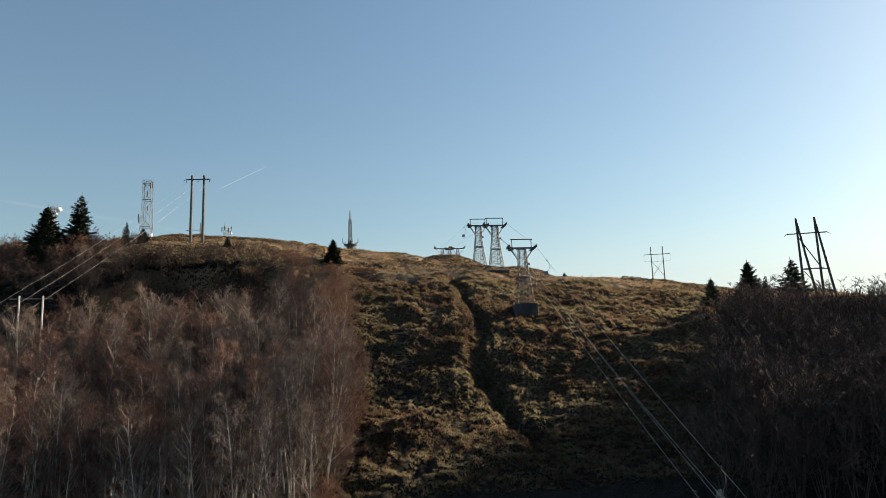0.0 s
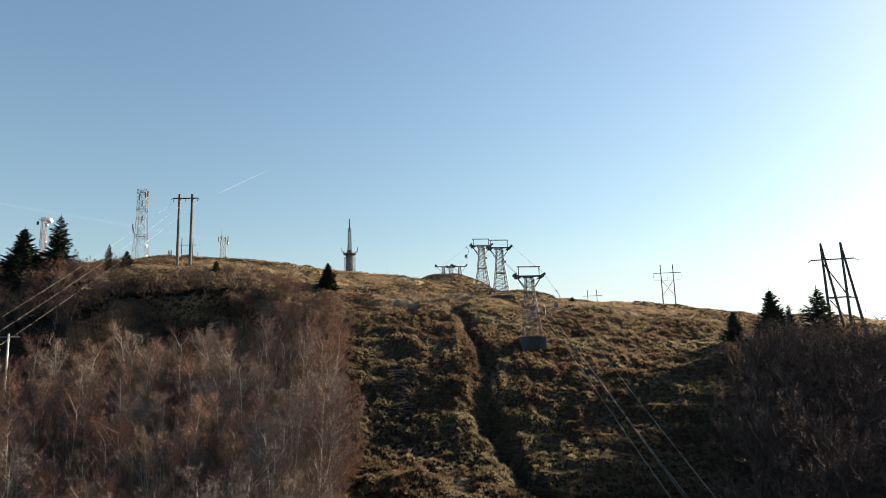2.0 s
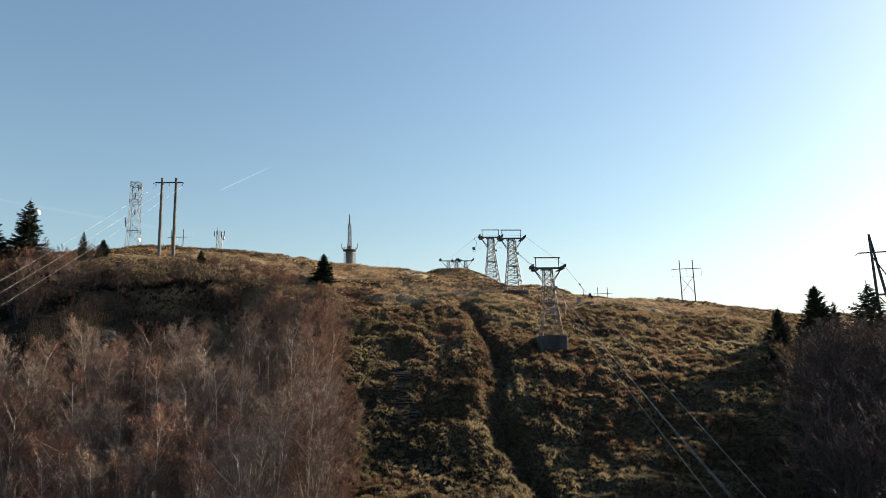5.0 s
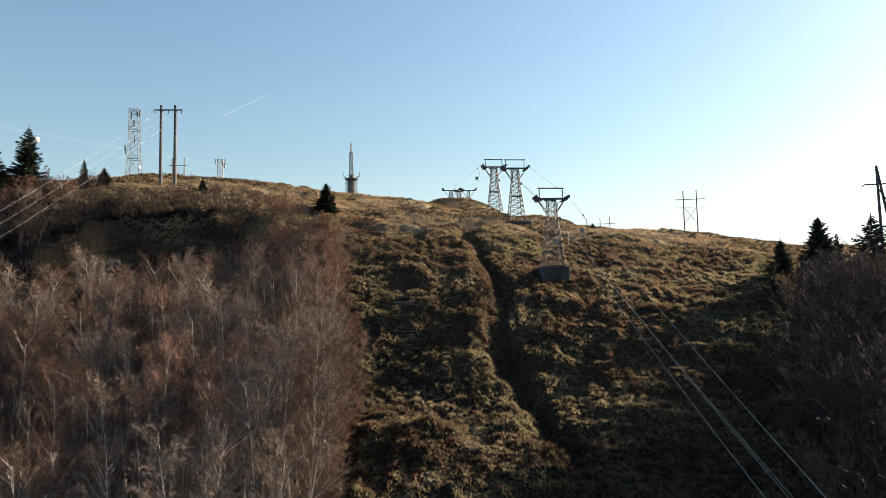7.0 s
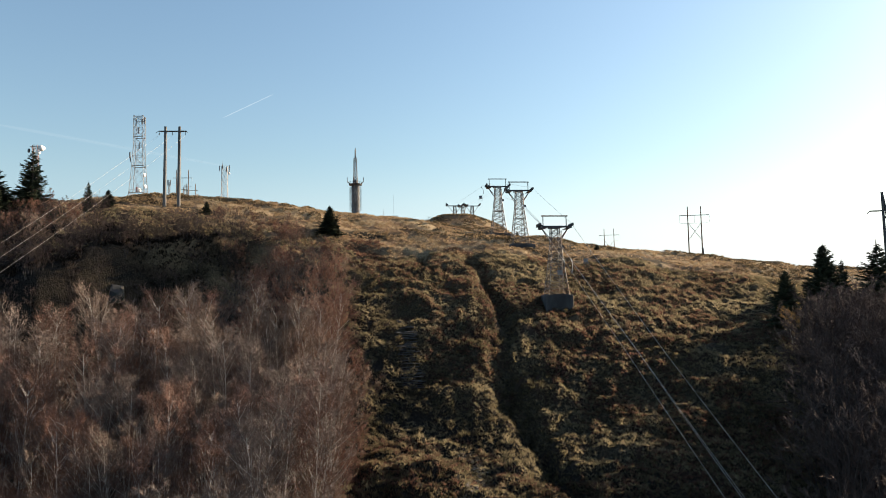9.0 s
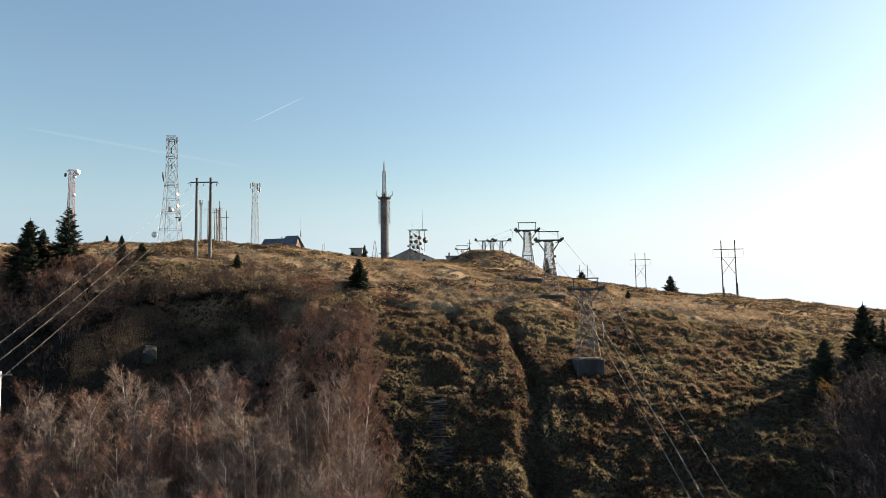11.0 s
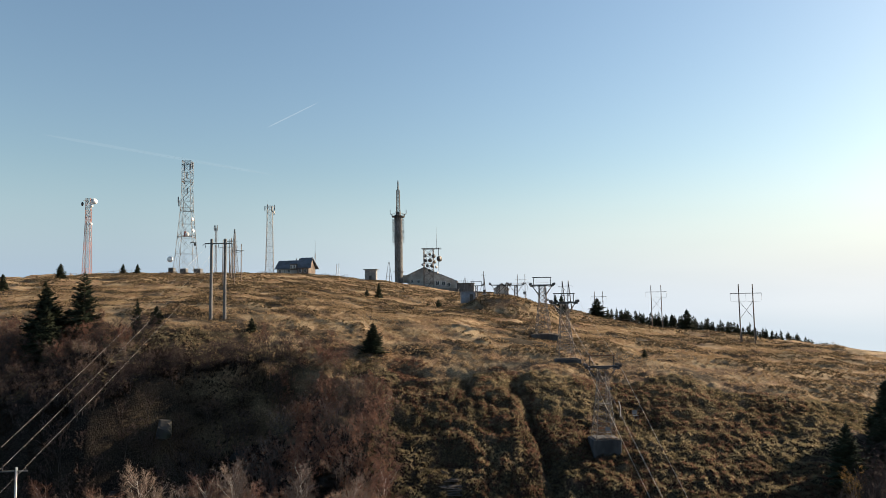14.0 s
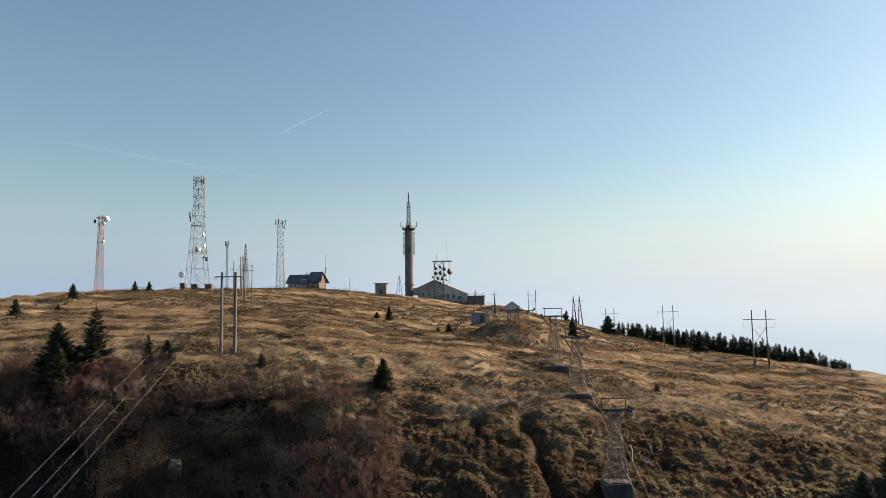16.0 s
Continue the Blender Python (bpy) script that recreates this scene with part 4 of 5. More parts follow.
dm = small_mast(-129.0, 233.4, 35.0, 25.2, 1.12, 0.68, [RED_PAINT, GALV, GALV], "red and white lattice mast with white dishes at its head", 9)
dish(dm, (2.0, -0.9, 24.2), (0.5, -1, 0), 0.95, WHITE_PAINT)
dish(dm, (1.1, -1.0, 22.8), (0.3, -1, 0), 0.6, WHITE_PAINT)
dish(dm, (-1.8, -0.6, 23.4), (-0.7, -0.7, 0), 0.65, DARK_STEEL)
dish(dm, (1.1, -1.0, 17.0), (0.4, -1, 0), 0.5, WHITE_PAINT)
part("head_frame", Shape().box((0, -1.0, 24.6), (2.6, 0.12, 0.12)).box((0, 1.0, 24.6), (2.6, 0.12, 0.12)).box((-1.2, 0, 24.6), (0.12, 2.0, 0.12)).box((1.2, 0, 24.6), (0.12, 2.0, 0.12)), OLD_STEEL, dm)

m2 = small_mast(-94.7, 311.2, 40.0, 28.4, 1.65, 1.15, [GALV], "grey lattice mast with antennas beside the dark-roofed house", 10)
for x, k in ((-1.9, 0.96), (-0.8, 0.98), (0.9, 0.95), (2.0, 0.97), (1.9, 0.9)):
    panel(m2, x, -1.5, 28.4 * k, 2.0, 0.4)
part("whip", Shape().tube((-0.9, 0, 28.4), (-0.9, 0, 31.0), 0.05, 0.03), GALV, m2)
dish(m2, (1.9, -1.5, 25.5), (0.5, -1, 0), 0.5, WHITE_PAINT)

m3 = thing("radio_mast", "slim guyed pole mast with antennas at its head", "radio mast", "radio masts", pose(-101.7, 270, ground_z(-101.7, 270) - 0.2))
lattice(m3, [(0, 0.28), (17.6, 0.28)], 0.05, 0.035, [GALV], [17.6 * i / 14 for i in range(15)], 4, "Z")
for x in (-0.55, 0.0, 0.55):
    panel(m3, x, -0.35, 17.6, 1.9, 0.3)
for a in (20, 140, 260):
    part("guy", Shape().tube((0, 0, 15.5), (7 * math.cos(radians(a)), 7 * math.sin(radians(a)), 0.1), 0.02), ROPE, m3)

m4 = thing("lattice_pylon", "grey lattice power pylon with short arms on the crest", "power pylon", "", pose(-104.3, 296, ground_z(-104.3, 296) - 0.2))
lattice(m4, [(0, 1.5), (9.0, 0.75), (19.0, 0.12)], 0.08, 0.04, [GALV], [0, 2, 4, 6, 8, 10, 12, 14, 16.5, 19])
part("arm", Shape().tube((-3.1, 0, 9.8), (0, 0, 10.8), 0.07).tube((-3.1, 0, 9.8), (0, 0, 9.6), 0.07), GALV, m4)
part("arm", Shape().tube((3.1, 0, 9.8), (0, 0, 10.8), 0.07).tube((3.1, 0, 9.8), (0, 0, 9.6), 0.07), GALV, m4)

# ---- the concrete tower and its station ----
tz = 35.6
tv = thing("broadcast_tower", "grey concrete broadcasting tower with a ring platform and lattice antenna", "tower", "", pose(-49.7, 385.0, tz))
shaft = Shape()
for a, b in ((0, 4.6), (4.6, 14.5), (14.5, 25.5), (25.5, 37.0)):
    shaft.tube((0, 0, a), (0, 0, b - 0.12), 2.12, 2.12, 24).tube((0, 0, b - 0.12), (0, 0, b), 2.18, 2.18, 24)
part("shaft", shaft, CONCRETE, tv)
plat = Shape().tube((0, 0, 36.6), (0, 0, 37.2), 3.3, 3.5, 24)
for i in range(16):
    a = 2 * math.pi * i / 16
    b = 2 * math.pi * (i + 1) / 16
    p, q = (3.4 * math.cos(a), 3.4 * math.sin(a)), (3.4 * math.cos(b), 3.4 * math.sin(b))
    plat.tube((*p, 37.1), (*p, 38.3), 0.05).tube((*p, 38.3), (*q, 38.3), 0.05)
part("platform", plat, DARK_STEEL, tv)
for a in (180, 200, 350, 0, 90, 270):
    x, y = 3.4 * math.cos(radians(a)), 3.4 * math.sin(radians(a))
    part("arm_antenna", Shape().tube((x * 0.9, y * 0.9, 37.4), (x * 1.25, y * 1.25, 38.6), 0.09).tube((x * 1.25, y * 1.25, 38.2), (x * 1.25, y * 1.25, 40.6), 0.1), GALV, tv)
part("cabin", Shape().tube((0, 0, 37.2), (0, 0, 39.2), 1.6, 1.2, 16), CONCRETE, tv)
for s in (-1, 1):
    for dy in (-1.0, 0.4):
        cage = Shape()
        x = s * 2.65
        for k in (-0.25, 0.25):
            cage.tube((x + k, dy, 23.5), (x + k, dy, 35.8), 0.05)
        z = 23.5
        while z < 35.9:
            cage.tube((s * 2.0, dy, z), (x + s * 0.45, dy, z), 0.045)
            z += 0.62
        part("aerial_rack", cage, GALV, tv)
part("collar", Shape().tube((0, 0, 8.0), (0, 0, 8.25), 2.9, 2.9, 24), CONCRETE, tv)
part("side_arm", Shape().tube((-2.0, 0, 22.3), (-3.3, 0, 22.3), 0.08), GALV, tv)
lattice(tv, [(38.8, 1.15), (41.0, 0.85), (51.0, 0.72)], 0.12, 0.075, [DARK_STEEL], [38.8, 40.2, 41.6, 43.0, 44.4, 45.8, 47.2, 48.6, 49.8, 51.0])
part("top_cylinder", Shape().tube((0, 0, 51.0), (0, 0, 55.2), 0.38, 0.32, 10).tube((0, 0, 55.2), (0, 0, 56.4), 0.26, 0.2), DARK_STEEL, tv)


def window(parent, x, y, z, w, h, turn_y=-1):
    f = part("window", Shape().box((x, y, z), (w + 0.2, 0.1, h + 0.2)), WHITE_PAINT, parent)
    part("pane", Shape().box((x - w / 4, y + turn_y * 0.05, z), (w / 2 - 0.06, 0.04, h)), GLASS, f)
    part("pane", Shape().box((x + w / 4, y + turn_y * 0.05, z), (w / 2 - 0.06, 0.04, h)), GLASS, f)
    return f


def gable_house(parent, x0, x1, y0, y1, z0, eave_l, eave_r, peak_x, peak, wall_mat, roof_mat, over=0.5):
    """Walls with a gable towards the viewer, and two roof slopes with thickness."""
    part("wall", Shape().prism([(x0, z0), (x1, z0), (x1, eave_r), (peak_x, peak), (x0, eave_l)], y0, y1), wall_mat, parent)
    for xa, za in ((x0, eave_l), (x1, eave_r)):
        d = Vector((xa - peak_x, za - peak)).normalized() * over
        e = (xa + d.x, za + d.y)
        part("roof", Shape().prism([(peak_x, peak + 0.06), (e[0], e[1] + 0.06), (e[0], e[1] + 0.36), (peak_x, peak + 0.36)], y0 - over, y1 + over), roof_mat, parent)


sz = 32.2
st = thing("station_building", "pale plastered transmitter station with two gabled wings and roof dishes", "building", "", pose(-33.0, 388.0, sz))
gable_house(st, -12.3, 2.0, -2.0, 12.0, -1.5, 9.6, 10.6, -3.4, 13.6, PLASTER, GREY_ROOF)
gable_house(st, -3.0, 13.4, -6.0, 8.0, -2.0, 8.9, 6.0, 1.6, 11.0, PLASTER, GREY_ROOF)
part("bridge", Shape().box((-14.5, 2.5, 7.8), (5.2, 3.0, 3.6), 0, 0.05).box((-14.5, 2.5, 9.75), (5.6, 3.3, 0.3)), PLASTER, st, "covered bridge to the tower")
for x, z in ((3.6, 5.2), (6.6, 5.0), (9.4, 4.2)):
    window(st, x, -6.05, z, 1.7, 1.9)
for x, z in ((-6.6, 6.4), (-6.6, 3.2), (-9.8, 6.4), (-9.8, 3.2)):
    window(st, x, -2.05, z, 1.2, 1.5)
part("terrace", Shape().box((6.0, -8.5, 0.2), (17.0, 5.0, 3.6), 0, 0.1).box((6.0, -8.5, 2.1), (17.6, 5.4, 0.25)), CONCRETE, st)
for i in range(7):
    part("terrace_bay", Shape().box((-1.4 + i * 2.4, -11.02, 0.2), (1.6, 0.06, 1.9)), DARK_STEEL, st)
part("annex", Shape().box((17.8, 0.0, 2.2), (8.6, 9.0, 5.4), 0, 0.1).box((17.8, 0.0, 5.0), (9.2, 9.4, 0.3)), POLE_CONCRETE, st, "dark flat-roofed annex")
rnd = random.Random(5)
for i in range(9):
    part("pipe", Shape().tube((14 + i * 0.95, -4.4, 5.0), (14 + i * 0.95, -4.4, 5.9 + rnd.random() * 0.9), 0.08), DARK_STEEL, st)
part("stair", Shape().add([(-4.6, -6.6, -0.5), (-4.6, -5.4, -0.5), (0.4, -5.4, 6.2), (0.4, -6.6, 6.2), (-4.6, -6.6, -0.9), (-4.6, -5.4, -0.9), (0.4, -5.4, 5.8), (0.4, -6.6, 5.8)],
                          [(0, 1, 2, 3), (7, 6, 5, 4), (0, 3, 7, 4), (1, 5, 6, 2), (2, 6, 7, 3), (0, 4, 5, 1)]), DARK_STEEL, st)
rack = thing("dish_frame", "steel frame crowded with white and dark dishes on the station roof", "antenna frame", "", pose(-34.0, 384.0, sz + 8.0))
lattice(rack, [(-7, 2.4), (15.0, 2.4)], 0.14, 0.08, [OLD_STEEL], [-7, -3, 0.5, 4, 7.5, 11, 15.0])
part("top_bar", Shape().box((1.6, -2.4, 15.1), (10.0, 0.3, 0.3)).box((1.6, 2.4, 15.1), (10.0, 0.3, 0.3)), DARK_STEEL, rack)
part("post", Shape().box((5.2, 0, 9.5), (0.25, 0.25, 11.5)), DARK_STEEL, rack)
for x, z, r, mt in ((-1.3, 11.4, 1.0, OLD_STEEL), (0.9, 11.9, 0.9, OLD_STEEL), (2.9, 11.0, 1.3, OLD_STEEL), (5.9, 9.6, 1.9, DARK_STEEL), (-1.4, 8.8, 1.1, DARK_STEEL), (1.0, 8.9, 1.3, OLD_STEEL), (3.4, 8.0, 1.1, DARK_STEEL),
                    (-0.4, 6.2, 1.0, OLD_STEEL), (2.0, 6.0, 1.2, DARK_STEEL), (4.2, 5.4, 0.9, GREY_ROOF), (-2.9, 6.8, 0.8, GREY_ROOF), (0.6, 3.8, 0.9, DARK_STEEL), (4.6, 2.4, 0.9, GREY_ROOF)):
    dish(rack, (x, -2.9, z), (0.3 if x < 3 else 0.8, -1, 0), 0.8 * r, mt)
part("whip", Shape().tube((4.2, 0, 15), (4.2, 0, 26.5), 0.1, 0.04), GALV, rack)
part("whip", Shape().tube((-1.2, 0, 15), (-1.2, 0, 19), 0.08, 0.04), GALV, rack)

hz = 38.9
hs = thing("house", "long mountain house with a dark steep roof and timber gable", "house", "", pose(-84.6, 316.0, hz, 0, 0, -8))
part("plinth", Shape().box((0, 0, 0.2), (14.8, 7.2, 1.0), 0, 0.04), STONE, hs)
part("wall", Shape().box((-2.6, 0, 1.6), (9.4, 6.8, 3.3), 0, 0.04), PLASTER, hs, "grey plastered wall")
part("wall", Shape().box((4.6, 0, 1.7), (5.0, 7.6, 3.4), 0, 0.04), TIMBER, hs, "brown timber wall")


def saddle_roof(parent, x0, x1, half, eave, ridge, thick, hip=0.0):
    """A roof along x with overhanging eaves, both slopes with thickness; hip cuts back the ridge at its far end."""
    for sy in (-1, 1):
        o = [(x0, sy * half, eave), (x1, sy * half, eave), (x1 - hip, 0, ridge), (x0, 0, ridge)]
        v = o + [(x, y, z - thick) for x, y, z in o]
        f = [(0, 1, 2, 3), (7, 6, 5, 4)] + [(i, (i + 1) % 4, 4 + (i + 1) % 4, 4 + i) for i in range(4)]
        part("roof", Shape().add(v, f), ROOFING, parent, "dark blue-grey roof")


saddle_roof(hs, -8.0, 2.2, 4.3, 2.9, 6.6, 0.25)
saddle_roof(hs, 2.0, 8.4, 4.7, 3.1, 7.6, 0.28, 0.9)
part("gable_wall", Shape().prism([(-3.7, 3.0), (3.7, 3.0), (0, 6.9)], -0.12, 0.12), TIMBER, hs, "brown boarded gable").matrix_basis = pose(7.0, 0, 0, 0, 0, 90)
part("gable_wall", Shape().prism([(-3.3, 2.7), (3.3, 2.7), (0, 6.0)], -0.12, 0.12), TIMBER, hs, "brown boarded gable").matrix_basis = pose(-7.2, 0, 0, 0, 0, 90)
part("dormer", Shape().box((0.4, -3.3, 3.5), (2.8, 2.2, 2.2), 0, 0.03), TIMBER, hs)
part("dormer_roof", Shape().box((0.4, -3.0, 4.75), (3.3, 3.2, 0.2), 0, 0.03), ROOFING, hs)
for x in (-0.3, 1.1):
    window(hs, x, -4.42, 3.6, 0.9, 1.1)
for x in (-5.8, -3.8, -1.8):
    window(hs, x, -3.43, 1.8, 0.9, 1.1)
for x in (3.4, 5.6):
    window(hs, x, -3.83, 1.9, 0.9, 1.2)
part("chimney", Shape().box((-0.2, 0.5, 6.6), (0.35, 0.35, 1.6), 0, 0.03), STONE, hs)
part("chimney", Shape().box((1.3, 0.5, 6.6), (0.35, 0.35, 1.6), 0, 0.03), STONE, hs)
single("antenna_pole", Shape().tube((0, 0, 0), (0, 0, 15.0), 0.1, 0.04, 8).tube((0, 0, 7.0), (0, 0, 9.5), 0.2, 0.2, 8), POLE_CONCRETE, "tall thin antenna pole beside the house", "pole", m=pose(-76.7, 317.0, hz))

hu = thing("hut", "small grey flat-roofed brick hut on the meadow", "hut", "", pose(-54.8, 330.0, ground_z(-54.8, 330) - 0.3))
part("wall", Shape().box((0, 0, 2.9), (4.9, 4.0, 5.8), 0, 0.04), GREY_WALL, hu)
part("roof", Shape().box((0, 0, 5.95), (6.2, 4.8, 0.24), 0, 0.04), ROOFING, hu)
part("doorway", Shape().box((0, -2.02, 1.7), (1.1, 0.1, 3.0)), DARK_STEEL, hu)
part("lamp", Shape().box((-2.5, -1.4, 3.6), (0.3, 0.3, 0.6)), GALV, hu)

sh = thing("shed", "small blue-grey shed sunk into the meadow", "shed", "", pose(-7.0, 190.0, ground_z(-7, 190) - 0.3, 0, 0, 8))
part("wall", Shape().box((0, 0, 1.2), (3.7, 2.6, 2.6), 0, 0.04), BLUE_SHEET, sh)
part("roof", Shape().box((0, 0, 2.58), (4.2, 3.1, 0.16), 0, 0.03), ROOFING, sh)
part("stovepipe", Shape().tube((-1.2, 0, 2.6), (-1.2, 0, 3.5), 0.2, 0.2, 8), DARK_STEEL, sh)
part("doorway", Shape().box((0.6, -1.31, 1.1), (0.8, 0.05, 1.7)), DARK_STEEL, sh)
cb = thing("hut", "small far hut with a pitched roof behind the lift", "hut", "", pose(1.5, 236.0, ground_z(1.5, 236) - 0.3))
gable_house(cb, -2.2, 2.2, -1.6, 1.6, 0, 2.3, 2.3, 0, 3.8, PLASTER, GREY_ROOF, 0.3)


def fence(x0, y0, x1, y1, n, label):
    t = thing("fence", label, "fence", "fences", pose(x0, y0, ground_z(x0, y0)))
    base = Vector((x0, y0, ground_z(x0, y0)))
    last = None
    for i in range(n + 1):
        x, y = x0 + (x1 - x0) * i / n, y0 + (y1 - y0) * i / n
        p = Vector((x, y, ground_z(x, y))) - base
        part("post", Shape().tube(p + Vector((0, 0, -0.2)), p + Vector((0, 0, 1.5)), 0.06, 0.05, 6), TIMBER, t)
        if last is not None:
            part("rail", Shape().tube(last + Vector((0, 0, 1.2)), p + Vector((0, 0, 1.2)), 0.04, 0.04, 4).tube(last + Vector((0, 0, 0.6)), p + Vector((0, 0, 0.6)), 0.04, 0.04, 4), TIMBER, t)
        last = p


fence(-124, 273, -106, 272, 14, "low post fence round the foot of the big mast")
fence(-135, 228, -112, 229, 12, "low rusty fence round the red and white mast")
fence(-98, 306, -92, 305, 6, "low post fence beside the lattice mast")
fence(-75, 322, -64, 324, 8, "low post fence beside the house")
fence(36, 246, 62, 238, 14, "low timber fence along the spruces")


# ---- trees ----
def turn_off(d, angle, rnd):
    """A way that leaves d by about that angle, to a side by chance."""
    a = d.orthogonal().normalized()
    a.rotate(Matrix.Rotation(rnd.uniform(0, 2 * math.pi), 3, d))
    return (d * math.cos(angle) + a * math.sin(angle)).normalized()


def bare_tree(seed, h, stems, limbs, twigs, leaves, lean=0.05, slim=1.0, shoots=8):
    """Wood, twigs and the few leaves left, of a leafless tree or shrub with that many stems."""
    rnd = random.Random(seed)
    wood, fine, leaf = Shape(), Shape(), Shape()
    for s in range(stems):
        way = Vector((rnd.uniform(-lean, lean), rnd.uniform(-lean, lean), 1)).normalized()
        if stems > 1:
            way = turn_off(Vector((0, 0, 1)), rnd.uniform(0.08, 0.38), rnd)
        p, r = Vector((rnd.uniform(-0.15, 0.15) * (stems > 1), rnd.uniform(-0.15, 0.15) * (stems > 1), -0.3)), 0.0105 * h * slim * (0.75 if stems > 1 else 1)
        pts = [(p.copy(), r)]
        hh = h * rnd.uniform(0.75, 1.0) if stems > 1 else h
        for i in range(7):
            q = p + way * hh / 7
            wood.tube(p, q, r, r * 0.78, 6 if stems < 3 else 4, False)
            p, r = q, r * 0.78
            way = (way + Vector((rnd.uniform(-0.09, 0.09), rnd.uniform(-0.09, 0.09), 0.06))).normalized()
            pts.append((p.copy(), r))
        for k in range(limbs):
            f = 0.22 + 0.78 * (k + rnd.random()) / limbs
            i = min(int(f * 7), 6)
            a, b = pts[i], pts[i + 1]
            o, ro = a[0].lerp(b[0], f * 7 - i), a[1] * 0.34
            d = turn_off((b[0] - a[0]).normalized(), rnd.uniform(0.6, 1.15), rnd)
            d = (d + Vector((0, 0, 0.12))).normalized()
            length = hh * rnd.uniform(0.25, 0.39) * (0.42 + 0.75 * math.sin(math.pi * min(1.0, 0.12 + 0.88 * f)))
            bits, e, rr = [], o.copy(), ro
            for j in range(4):
                g = e + d * length / 4
                wood.tube(e, g, rr, rr * 0.7, 4 if stems < 3 else 3, False)
                bits.append((e.copy(), g.copy()))
                e, rr = g, rr * 0.7
                d = (d + Vector((rnd.uniform(-0.16, 0.16), rnd.uniform(-0.16, 0.16), 0.1))).normalized()
            for j in range(twigs):
                u = bits[rnd.randrange(4)] if j > 3 else bits[3]
                o2 = u[0].lerp(u[1], rnd.random())
                d2 = turn_off((u[1] - u[0]).normalized(), rnd.uniform(0.3, 1.0), rnd)
                d2 = (d2 + Vector((0, 0, 0.15))).normalized()
                l2 = length * rnd.uniform(0.2, 0.45)
                end = o2 + d2 * l2
                fine.spike(o2, end, 0.011)
                for w in range(shoots):
                    d3 = (turn_off(d2, rnd.uniform(0.3, 0.85), rnd) + Vector((0, 0, 0.1))).normalized()
                    o3 = o2.lerp(end, rnd.uniform(0.1, 0.98))
                    fine.sliver(o3, o3 + d3 * l2 * rnd.uniform(0.22, 0.5), 0.011)
                for w in range(leaves):
                    c = o2.lerp(end, rnd.random()) + Vector((rnd.uniform(-0.15, 0.15), rnd.uniform(-0.15, 0.15), rnd.uniform(-0.15, 0.1)))
                    a1 = Vector((rnd.uniform(-1, 1), rnd.uniform(-1, 1), rnd.uniform(-1, 1))).normalized() * 0.065
                    b1 = a1.orthogonal().normalized() * 0.04
                    leaf.add([c - a1, c + b1, c + a1 * 0.8 - b1], [(0, 1, 2)])
    return wood, fine, leaf


def beech(seed, h, limbs, twigs, shoots, buds, fork=False):
    """A slender forest beech: a pale stem, thin rising limbs, and a haze of twigs and buds about them."""
    rnd = random.Random(seed)
    wood, fine, leaf = Shape(), Shape(), Shape()

    def chance(k):
        return Vector((rnd.uniform(-k, k), rnd.uniform(-k, k), rnd.uniform(-k, k)))

    def axis(p, way, length, r, lo, n):
        pts = [(p.copy(), r)]
        for i in range(9):
            q = p + way * length / 9
            r2 = max(r * 0.8, 0.012)
            wood.tube(p, q, r, r2, 5, False)
            p, r = q, r2
            way = (way + chance(0.07) + Vector((0, 0, 0.06))).normalized()
            pts.append((p.copy(), r))
        for k in range(n):
            f = lo + (1 - lo) * (k + rnd.random()) / n
            i = min(int(f * 9), 8)
            a, b = pts[i], pts[i + 1]
            o, ro = a[0].lerp(b[0], f * 9 - i), max(a[1] * 0.36, 0.012)
            d = turn_off((b[0] - a[0]).normalized(), rnd.uniform(0.55, 0.95), rnd)
            reach = h * (0.085 + 0.15 * math.sin(math.pi * min(1.0, 0.2 + 0.75 * f))) * rnd.uniform(0.65, 1.25)
            bits, e = [], o
            for j in range(4):
                g = e + d * reach / 4
                wood.tube(e, g, ro, ro * 0.72, 3, False)
                bits.append((e, g))
                e, ro = g, ro * 0.72
                d = (d + chance(0.16) + Vector((0, 0, 0.14))).normalized()
            for j in range(twigs):
                u = bits[rnd.randrange(4)] if j > 2 else bits[3]
                o2 = u[0].lerp(u[1], rnd.random())
                d2 = (turn_off((u[1] - u[0]).normalized(), rnd.uniform(0.4, 1.1), rnd) + Vector((0, 0, 0.12))).normalized()
                l2 = rnd.uniform(0.3, 0.75) * (0.6 + 0.05 * h)
                end = o2 + d2 * l2
                fine.spike(o2, end, 0.009)
                for w in range(shoots):
                    d3 = turn_off(d2, rnd.uniform(0.45, 1.25), rnd)
                    o3 = o2.lerp(end, rnd.uniform(0.1, 1.0))
                    fine.sliver(o3, o3 + d3 * rnd.uniform(0.1, 0.3), 0.009)
                for w in range(buds):
                    c = o2.lerp(end, rnd.random()) + chance(0.16)
                    a1 = chance(1.0).normalized() * rnd.uniform(0.025, 0.05)
                    b1 = a1.orthogonal().normalized() * 0.025
                    leaf.add([c - a1, c + b1, c + a1 * 0.8 - b1], [(0, 1, 2)])
        return pts

    stem = axis(Vector((0, 0, -0.3)), (Vector((0, 0, 1)) + chance(0.05)).normalized(), h, 0.0098 * h, 0.36, limbs)
    if fork:
        base = stem[3]
        axis(base[0], turn_off(Vector((0, 0, 1)), 0.3, rnd), h * 0.58, base[1] * 0.8, 0.2, limbs // 2)
    return wood, fine, leaf


def plant(name, label, category, group, shapes, mats, hidden_at):
    t = thing(name, label, category, group, hidden_at)
    part("trunk", shapes[0], mats[0], t)
    crown = part("crown", shapes[1], mats[1], t)
    if shapes[2].v:
        part("leaves", shapes[2], mats[2], crown)
    return t


